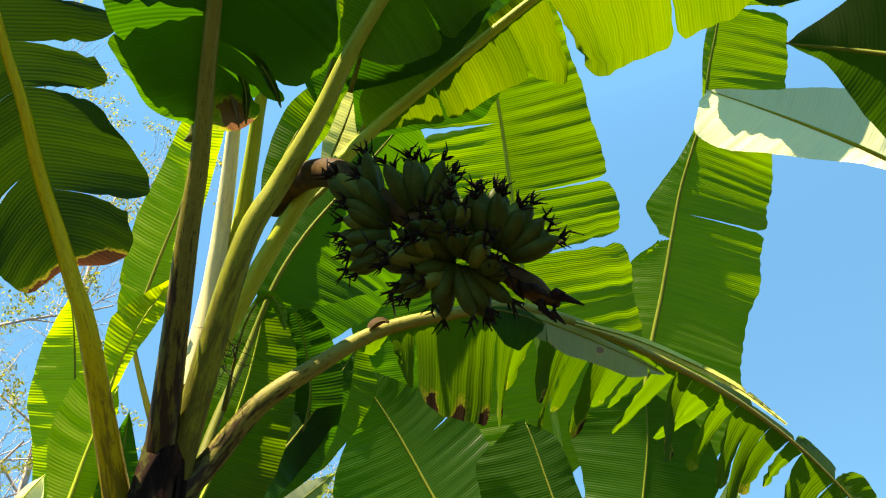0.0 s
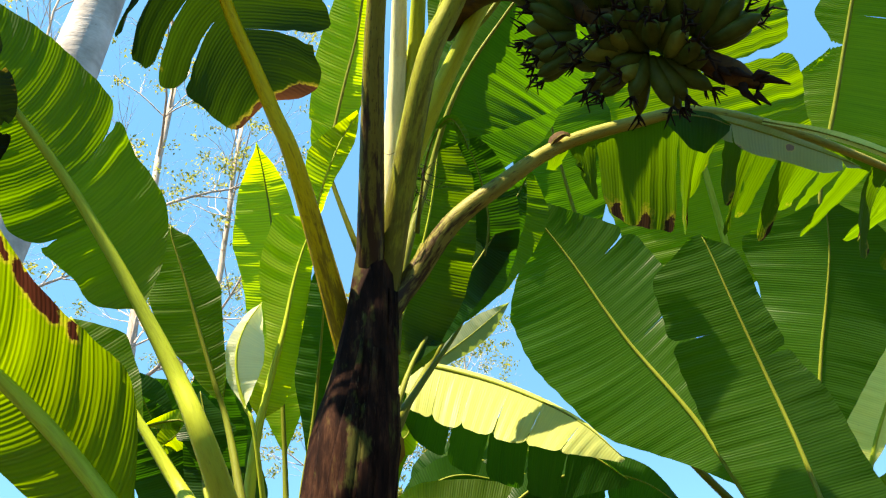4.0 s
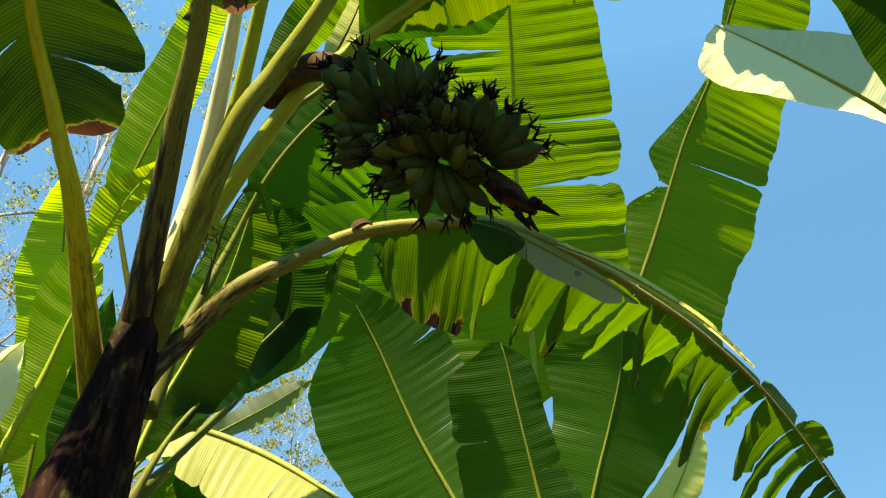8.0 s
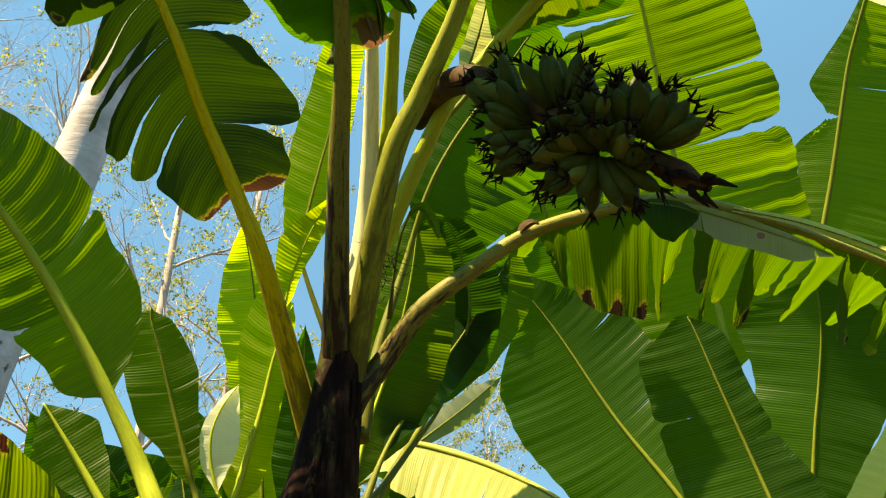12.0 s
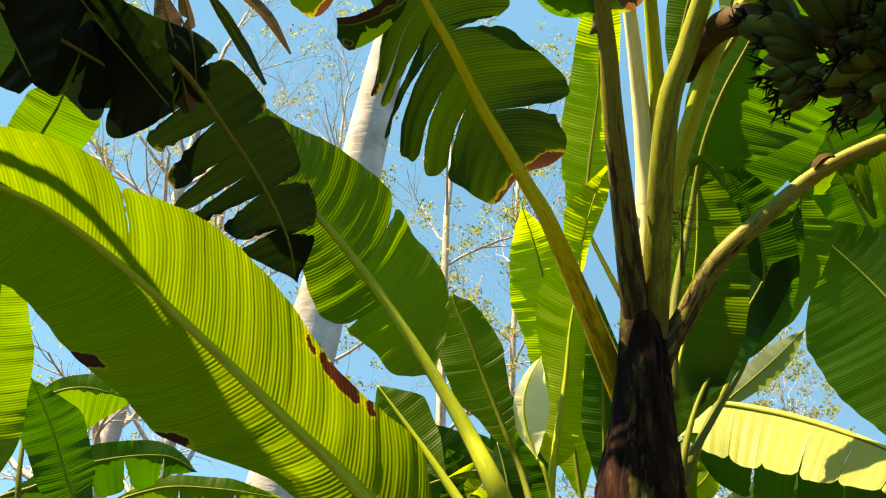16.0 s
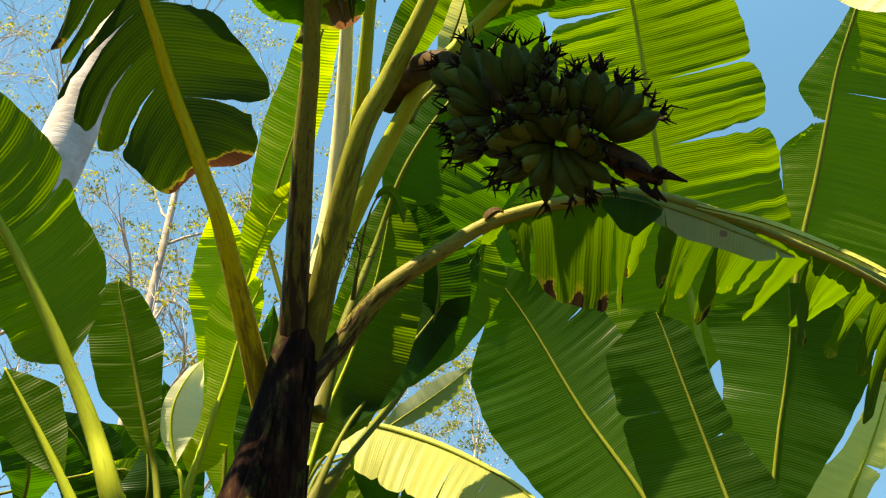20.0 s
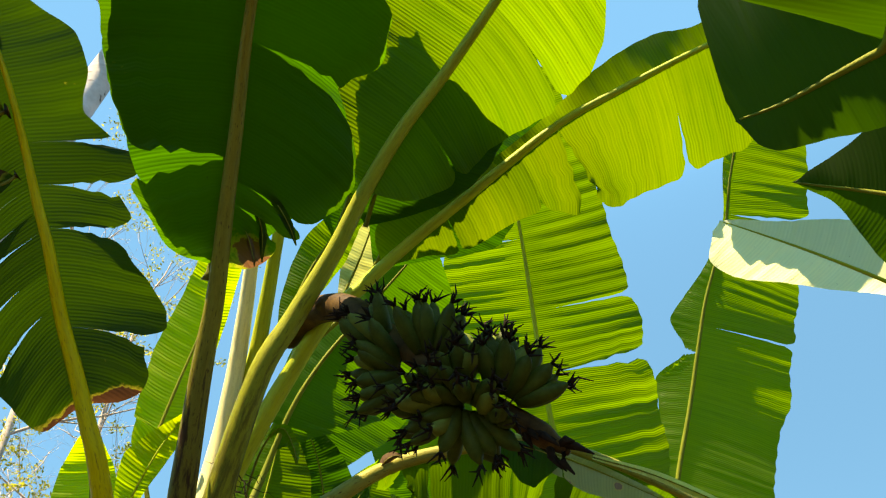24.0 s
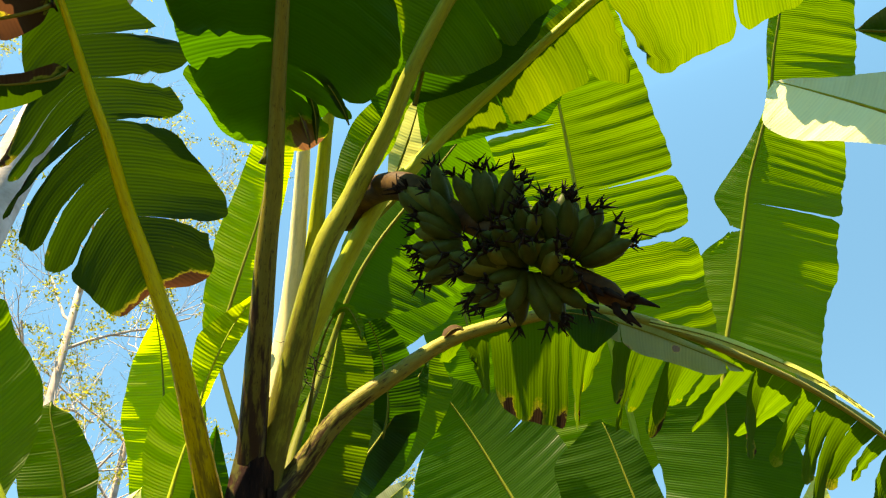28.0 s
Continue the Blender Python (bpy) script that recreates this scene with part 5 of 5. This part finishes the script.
# unseen leaf added up-sun, black to block light, shadows the near leaf's lower half
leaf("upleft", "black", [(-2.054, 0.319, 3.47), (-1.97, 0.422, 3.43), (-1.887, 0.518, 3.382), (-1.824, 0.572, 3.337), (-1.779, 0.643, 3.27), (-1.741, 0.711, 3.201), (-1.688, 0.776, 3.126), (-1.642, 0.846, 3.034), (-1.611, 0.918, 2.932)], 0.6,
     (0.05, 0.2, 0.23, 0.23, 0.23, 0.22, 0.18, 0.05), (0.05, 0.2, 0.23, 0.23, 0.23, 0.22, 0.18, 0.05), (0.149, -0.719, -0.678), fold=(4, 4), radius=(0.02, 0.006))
leaf("main", "dry", [(0.12, 2.013, 2.798), (0.145, 1.986, 2.818), (0.17, 1.977, 2.827), (0.188, 1.978, 2.821)], 0,
     (0.006, 0.019, 0.016, 0.003), (0.006, 0.016, 0.013, 0.003), (-0.109, -0.845, -0.523), fold=(30, 30), radius=(0.003, 0.002), wear=0.7, rib_mat="dark")
leaf("rightlow", "leaf2", [(1.338, 3.72, 1.78), (1.456, 3.663, 1.945), (1.592, 3.599, 2.015), (1.737, 3.536, 1.97)], 0.3,
     (0, 0.081, 0.094, 0), (0, 0.135, 0.162, 0), (-0.388, -0.918, -0.087), fold=(15, 12), radius=(0.008, 0.004))

leaf("main", "young", [(-0.548, 2.002, 2.621), (-0.518, 1.977, 2.722), (-0.483, 1.957, 2.804), (-0.448, 1.949, 2.877), (-0.409, 1.947, 2.939)], 0,
     (0, 0.028, 0.046, 0.065, 0.078, 0.062, 0.042, 0.024, 0.008), (0, 0.018, 0.021, 0.026, 0.034, 0.038, 0.039, 0.024, 0), (0.238, -0.864, -0.444), sweep=(10, 10), fold=(8, 8), radius=(0.006, 0.004), rib_mat="palerib")
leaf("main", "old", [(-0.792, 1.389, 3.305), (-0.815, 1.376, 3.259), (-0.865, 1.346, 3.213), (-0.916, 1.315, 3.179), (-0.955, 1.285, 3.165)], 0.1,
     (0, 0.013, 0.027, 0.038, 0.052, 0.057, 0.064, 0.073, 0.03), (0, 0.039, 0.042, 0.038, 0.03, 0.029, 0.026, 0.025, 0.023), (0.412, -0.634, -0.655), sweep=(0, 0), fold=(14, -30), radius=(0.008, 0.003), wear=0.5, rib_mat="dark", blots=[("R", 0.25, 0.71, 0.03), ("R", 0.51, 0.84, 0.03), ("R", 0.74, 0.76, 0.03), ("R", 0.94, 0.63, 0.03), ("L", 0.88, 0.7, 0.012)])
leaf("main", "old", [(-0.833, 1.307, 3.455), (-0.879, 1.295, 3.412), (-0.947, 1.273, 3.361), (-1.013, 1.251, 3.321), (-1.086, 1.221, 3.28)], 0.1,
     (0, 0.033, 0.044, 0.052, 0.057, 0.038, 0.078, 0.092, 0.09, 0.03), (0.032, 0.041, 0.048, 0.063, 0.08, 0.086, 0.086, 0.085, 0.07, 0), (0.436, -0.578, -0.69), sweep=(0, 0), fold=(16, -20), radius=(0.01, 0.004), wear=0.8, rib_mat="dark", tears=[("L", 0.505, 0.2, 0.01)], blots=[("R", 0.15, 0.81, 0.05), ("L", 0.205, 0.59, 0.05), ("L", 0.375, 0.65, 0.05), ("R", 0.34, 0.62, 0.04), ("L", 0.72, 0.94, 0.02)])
leaf("main", "dry", [(-0.866, 1.19, 3.606), (-0.919, 1.168, 3.567), (-0.982, 1.141, 3.537), (-1.055, 1.095, 3.51), (-1.097, 1.07, 3.499)], 0.1,
     (0, 0.055, 0.073, 0.063, 0.034, 0.066, 0.064, 0.053, 0.049, 0), (0, 0.056, 0.078, 0.072, 0.063, 0.064, 0.08, 0.095, 0.078, 0), (0.434, -0.508, -0.744), sweep=(0, 0), fold=(35, -30), radius=(0.012, 0.005), wear=0.9, rib_mat="dark", pleat=4.0, tears=[("L", 0.445, 0.2, 0.02), ("R", 0.505, 0.2, 0.02)])
# added leaf shaped like the shadow it casts on the bright leaf below
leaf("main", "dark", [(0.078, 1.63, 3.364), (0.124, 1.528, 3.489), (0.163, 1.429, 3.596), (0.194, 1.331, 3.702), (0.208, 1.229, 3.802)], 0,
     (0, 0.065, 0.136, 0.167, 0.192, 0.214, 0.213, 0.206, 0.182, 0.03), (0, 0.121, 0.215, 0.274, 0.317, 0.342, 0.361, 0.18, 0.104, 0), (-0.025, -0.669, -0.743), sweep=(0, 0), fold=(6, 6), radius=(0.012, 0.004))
# added narrower copy of the canopy leaf, moved towards the sun to shade it
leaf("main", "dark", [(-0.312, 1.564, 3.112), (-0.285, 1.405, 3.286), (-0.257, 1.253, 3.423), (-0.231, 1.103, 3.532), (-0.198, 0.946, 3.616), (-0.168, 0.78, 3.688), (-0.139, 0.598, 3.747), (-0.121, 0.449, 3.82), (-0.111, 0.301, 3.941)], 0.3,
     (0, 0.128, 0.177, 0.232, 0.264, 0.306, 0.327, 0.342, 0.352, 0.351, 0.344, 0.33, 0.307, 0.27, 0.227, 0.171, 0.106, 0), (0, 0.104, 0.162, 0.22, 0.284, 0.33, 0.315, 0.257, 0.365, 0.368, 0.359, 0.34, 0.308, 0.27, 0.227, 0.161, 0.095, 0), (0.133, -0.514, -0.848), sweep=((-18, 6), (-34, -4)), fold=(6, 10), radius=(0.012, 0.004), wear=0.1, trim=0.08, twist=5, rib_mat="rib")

# ---- the plantation that closes the place behind the camera ----
ring = plant("ring", (-2.6, -2.9, 2.1), (0.05, 0.0), 0.1, "banana plant with wide arching green leaves", STEM_GREEN)
for k in range(9):
    a = k * 2.4
    out = np.array((math.cos(a), math.sin(a), 0.0))
    c0 = np.array(CROWN["ring"])
    up = 1.0 + 0.5 * ((k * 7) % 5) / 5
    spine = [tuple(c0 + out * d + np.array((0, 0, h))) for d, h in ((0.12, 0.35), (0.4, up * 0.8), (0.85, up * 1.15), (1.35, up * 1.0), (1.8, up * 0.55))]
    leaf("ring", "leaf", spine, 1.2, (0, 0.24, 0.28, 0.26, 0.18, 0), (0, 0.24, 0.28, 0.26, 0.18, 0), (0.0, 0.0, 1.0), fold=(14, 14), radius=(0.03, 0.008))
for x, y, turn in ((-0.6, -3.6, 40), (1.6, -3.3, 110), (3.4, -2.0, 200), (-4.6, -1.4, 75), (-4.0, -4.6, 160), (0.8, -5.6, 250), (4.6, -4.4, 310), (5.6, -0.9, 20), (-6.4, -3.0, 130)):
    copy_thing(ring, pose(x, y, 0, 0, 0, turn))


# ---- the bunch on the main plant ----
root = PLANTS["main"]
foot = np.array(root.location)
AXIS = [(-0.15, 1.885, 3.154), (-0.086, 1.802, 3.171), (-0.021, 1.708, 3.133), (0.048, 1.617, 3.056), (0.131, 1.545, 2.933), (0.235, 1.472, 2.797), (0.337, 1.446, 2.703), (0.427, 1.443, 2.636), (0.52, 1.438, 2.557)]
axis_pts, axis_len, axis_marks = curve_points(AXIS, 90)
axis_r = np.interp(np.linspace(0, 1, 90), [0, 0.4, 0.6, 0.86, 0.94, 1], [0.038, 0.040, 0.028, 0.022, 0.028, 0.006])
tv, tf = tube(axis_pts - foot, axis_r, 14)
stalk = child("bunch_stalk", mesh_of("bunch_stalk", tv, tf, [STALK]), root, "curved brown-green fruit stalk")


def banana_mesh(name, length, girth, curve, mat, rng):
    n, sides = 13, 10
    pts, rad = [], []
    for i in range(n):
        t = i / (n - 1)
        a = curve * (t - 0.15)
        pts.append((length * (t - 0.08 * curve * t * t), 0.0, length * 0.5 * curve * t * t))
        rad.append(girth * (0.34 + 0.66 * math.sin(math.pi * min(1, 0.12 + t * 0.9)) ** 0.55) * (1 - 0.75 * max(0, t - 0.86) / 0.14))
    return tube(pts, rad, sides, up=(0, 1, 0), flat=lambda t: 1.0 + 0.06 * math.cos(5 * t))


def dry_tip(length, rng):
    verts, faces = [], []
    for k in range(5):
        d = np.array((1.0, rng.normal(0, 0.55), rng.normal(0, 0.55)))
        m = [np.zeros(3), 0.5 * d, d + np.array((0, rng.normal(0, 0.35), rng.normal(0, 0.35)))]
        tv, tf = tube([tuple(q * length * rng.uniform(0.6, 1.1)) for q in m], [0.0038, 0.0026, 0.001], 5, up=(0.1, 0.2, 1))
        o = len(verts)
        verts += tv
        faces += [tuple(i + o for i in f) for f in tf]
    return verts, faces


rng = np.random.default_rng(12)
shapes = []
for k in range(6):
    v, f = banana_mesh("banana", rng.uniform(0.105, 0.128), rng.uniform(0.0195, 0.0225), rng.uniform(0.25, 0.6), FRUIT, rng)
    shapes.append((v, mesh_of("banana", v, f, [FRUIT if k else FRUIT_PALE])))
tips = [mesh_of("dried_flower", *dry_tip(0.036, rng), [DRY]) for k in range(5)]
axis_tan = unit(np.gradient(axis_pts, axis=0))
# clusters of fruit: crown on the stalk, main direction, spread in degrees, number, of fruit in two rows
CLUSTERS = [
    ((0.177, 1.544, 2.827), (-0.991, -0.05, -0.122), 105, 13),
    ((0.139, 1.553, 2.904), (-0.588, -0.522, 0.618), 70, 6),
    ((0.239, 1.485, 2.831), (0.071, -0.66, 0.748), 75, 10),
    ((0.290, 1.464, 2.725), (-0.503, -0.864, -0.023), 150, 13),
    ((0.295, 1.456, 2.681), (-0.308, 0.268, -0.913), 160, 15),
    ((0.396, 1.437, 2.693), (0.447, -0.794, 0.413), 110, 12),
    ((0.338, 1.456, 2.686), (0.074, -0.898, -0.433), 200, 9),
    ((0.307, 1.476, 2.702), (-0.669, -0.68, -0.299), 120, 8),
    ((0.363, 1.541, 2.806), (0.212, -0.321, 0.923), 80, 7),
]
TO_EYE = np.array((-0.037, -0.825, -0.564))
for crown, way, spread, count in CLUSTERS:
    crown, way = np.array(crown), unit(np.array(way))
    bar = unit(np.cross(TO_EYE, way) + 1e-9)
    for k in range(count):
        row = k % 2
        share = (k + 0.5) / count - 0.5
        turn = Matrix.Rotation(radians(spread * share + rng.normal(0, 5)), 3, Vector(TO_EYE))
        d = np.array(turn @ Vector(way)) + TO_EYE * (0.32 if row else -0.15) + rng.normal(0, 0.07, 3)
        d = unit(d)
        at = crown + bar * share * 0.05 * spread / 100 + TO_EYE * (0.022 if row else -0.012) + d * 0.012
        bend = unit(np.array((0.0, 0.0, 1.0)) * 0.8 - TO_EYE * 0.3 + rng.normal(0, 0.2, 3))
        y = unit(np.cross(bend, d))
        z = np.cross(d, y)
        m = Matrix((d, y, z)).transposed().to_4x4()
        m.translation = Vector(at - foot)
        v, me = shapes[0 if rng.random() < 0.12 else rng.integers(1, 6)]
        ob = new("banana", me)
        ob.parent, ob.matrix_basis = stalk, m
        end = Vector(np.mean(v[-10:], axis=0))
        tip = new("dried_flower", tips[rng.integers(0, 5)])
        tip.parent = stalk
        tip.matrix_basis = m @ Matrix.Translation(end - Vector((0.004, 0, 0))) @ Matrix.Rotation(rng.uniform(0, 6.28), 4, "X")
# dark shrivelled flower bud at the end of the stalk
tv, tf = [], []
for k in range(16):
    i = 78 + k % 11
    out = unit(rng.normal(0, 1, 3))
    s0 = axis_pts[i] - foot
    pts = [s0, s0 + out * 0.03 + axis_tan[i] * 0.02, s0 + out * 0.04 + axis_tan[i] * rng.uniform(0.03, 0.06)]
    v, f = tube(pts, [0.012, 0.009, 0.002], 5, up=(0.1, 0.3, 1))
    o = len(tv)
    tv += v
    tf += [tuple(q + o for q in g) for g in f]
child("flower_bud", mesh_of("flower_bud", tv, tf, [DRY]), stalk, "shrivelled blackened flower bud")



# ---- dried fibres where the leaf stalks part ----
fibre_rng = np.random.default_rng(5)
fv, ff = [], []
for k in range(26):
    p0 = np.array((-0.264, 2.001, 2.748)) + fibre_rng.normal(0, 1, 3) * np.array((0.015, 0.01, 0.06))
    way = np.array((0.35, -0.1, -0.9)) + fibre_rng.normal(0, 0.35, 3)
    bits = [p0]
    for q in range(6):
        way = unit(way + fibre_rng.normal(0, 0.5, 3))
        bits.append(bits[-1] + way * 0.018)
    tv, tf = tube(np.array(bits) - foot, np.linspace(0.0016, 0.0007, 7), 4, up=(0.3, 0.2, 0.9))
    ff += [tuple(i + len(fv) for i in f) for f in tf]
    fv += tv
child("dried_fibres", mesh_of("dried_fibres", fv, ff, [DRY]), root, "tangle of thin dark dried fibres")


# ---- ground ----
def ground():
    bm = bmesh.new()
    bmesh.ops.create_grid(bm, x_segments=60, y_segments=60, size=1.0)
    for v in bm.verts:
        r = max(abs(v.co.x), abs(v.co.y))
        k = 6 + 800 * r ** 4
        v.co.x, v.co.y = v.co.x * k, v.co.y * k + 2
        v.co.z = 0.05 * noise.noise(Vector((v.co.x * 0.5, v.co.y * 0.5, 0))) - 0.03
    me = bpy.data.meshes.new("ground")
    bm.to_mesh(me)
    bm.free()
    me.materials.append(SOIL)
    tagged(new("ground", me), "bare brown garden soil under the banana plants", "ground", kind="structure")


ground()


# ---- bare trees behind ----
def branch_set(verts, faces, start, way, length, radius, depth, rng, ends, sides=5):
    n = 6
    pts, d, p = [start], way, start
    for i in range(n):
        d = unit(d + rng.normal(0, 0.10, 3) + np.array((0, 0, 0.03)))
        p = p + d * length / n
        pts.append(p)
    radii = np.linspace(radius, radius * 0.45, n + 1)
    v, f = tube(pts, radii, sides if radius > 0.01 else 4, up=(0.3, 0.5, 0.2), cap=False)
    o = len(verts)
    verts += v
    faces += [tuple(q + o for q in g) for g in f]
    if depth == 0:
        ends.append(pts[-1])
        return
    for k in range(4):
        i = rng.integers(2, n + 1)
        side = unit(np.cross(d, rng.normal(0, 1, 3)))
        branch_set(verts, faces, pts[i], unit(d + side * rng.uniform(0.5, 1.1)), length * rng.uniform(0.45, 0.72), radii[i] * 0.6, depth - 1, rng, ends, sides)


def bare_tree(foot, top, r0, r1, seed, bark, label, first=0.35, boughs=7, depth=3, leaves=0.3, size=1.0):
    """A nearly leafless tree: tapered trunk, forking boughs and twigs, sparse clusters of small young leaves."""
    rng = np.random.default_rng(seed)
    foot, top = np.array(foot, float), np.array(top, float)
    root = tagged(new("tree"), label, "tree", "bare trees")
    root.location = foot
    n = 22
    t = np.linspace(0, 1, n)
    wob = np.cumsum(rng.normal(0, 0.012, (n, 3)), axis=0) * np.array((1, 1, 0))
    pts = (top - foot)[None] * t[:, None] + wob
    radii = r0 + (r1 - r0) * t + r0 * 0.3 * np.exp(-t * 18)
    v, f = tube(pts, radii, 14, up=(0.2, 1, 0.1))
    child("trunk", mesh_of("trunk", v, f, [bark]), root)
    verts, faces, ends = [], [], []
    for k in range(boughs):
        i = int(n * (first + (1 - first) * (k + 0.5) / boughs))
        i = min(i, n - 1)
        ang = rng.uniform(0, 6.28)
        way = unit(np.array((math.cos(ang), math.sin(ang), rng.uniform(0.5, 1.4))))
        branch_set(verts, faces, pts[i], way, rng.uniform(1.2, 2.2) * size, radii[i] * 0.45, depth, rng, ends)
    branch_set(verts, faces, pts[-1], unit(top - foot), 2.0 * size, r1 * 0.8, depth, rng, ends)
    child("bough_set", mesh_of("branches", verts, faces, [TWIG]), root, "thin bare grey branches")
    lv, lf, luv = [], [], []
    for e in ends:
        if rng.random() > leaves:
            continue
        for k in range(26):
            c = e + rng.normal(0, 0.07, 3) * np.array((1, 1, 0.5))
            a = unit(rng.normal(0, 1, 3))
            b = unit(np.cross(a, rng.normal(0, 1, 3)))
            s = rng.uniform(0.02, 0.04)
            o = len(lv)
            lv += [tuple(c - a * s), tuple(c + b * s * 0.45), tuple(c + a * s), tuple(c - b * s * 0.45)]
            luv += [(0, 0), (0.02, 0.1), (0.05, 0), (0.02, 0.1)]
            lf.append((o, o + 1, o + 2, o + 3))
    if lf:
        child("young_leaves", mesh_of("young_leaves", lv, lf, [FAR_LEAF], luv, [0.0] * len(lv), smooth=False), root, "sparse yellow-green young leaves")
    return root


def polar(azimuth, distance, z=0.0):
    """A place by its bearing, in degrees to the left of straight ahead, and its distance along the ground."""
    return (-math.sin(radians(azimuth)) * distance + 0.1, math.cos(radians(azimuth)) * distance, z)


bare_tree(polar(42.5, 6.2, 0.0), polar(25.5, 5.4, 9.5), 0.27, 0.11, 1, BARK, "leaning tree trunk with smooth white bark and dark scars", 0.86, 3, 2, 0.1)
bare_tree(polar(50.5, 11.0), polar(46.0, 11.0, 10.0), 0.2, 0.05, 2, BARK, "slender pale tree with bare branches", 0.3, 17, 3, 0.08)
bare_tree(polar(46.5, 13.0), polar(43.0, 13.5, 10.5), 0.17, 0.04, 3, BARK, "slender pale tree with bare branches", 0.3, 17, 3, 0.06)
bare_tree(polar(37.0, 12.0), polar(35.0, 12.5, 10.0), 0.12, 0.04, 4, TWIG, "bare grey tree with a few young leaves", 0.3, 17, 3, 0.1)
bare_tree(polar(27.5, 10.0), polar(25.0, 10.5, 9.0), 0.09, 0.04, 5, TWIG, "thin bare tree with pale young leaves", 0.35, 11, 3, 0.2)
bare_tree(polar(23.0, 12.0), polar(20.0, 12.0, 9.5), 0.08, 0.03, 6, TWIG, "thin bare tree with pale young leaves", 0.35, 11, 3, 0.25)
bare_tree(polar(11.5, 13.0), polar(10.0, 13.5, 4.6), 0.07, 0.03, 7, TWIG, "low bare tree with pale young leaves", 0.4, 6, 3, 0.5, 0.8)
bare_tree(polar(8.5, 14.0), polar(8.0, 14.0, 4.2), 0.06, 0.03, 8, TWIG, "low bare tree with pale young leaves", 0.4, 6, 3, 0.6, 0.8)
bare_tree(polar(3.5, 15.0), polar(2.5, 15.0, 5.2), 0.07, 0.03, 9, TWIG, "low bare tree with pale young leaves", 0.4, 6, 3, 0.5, 0.8)
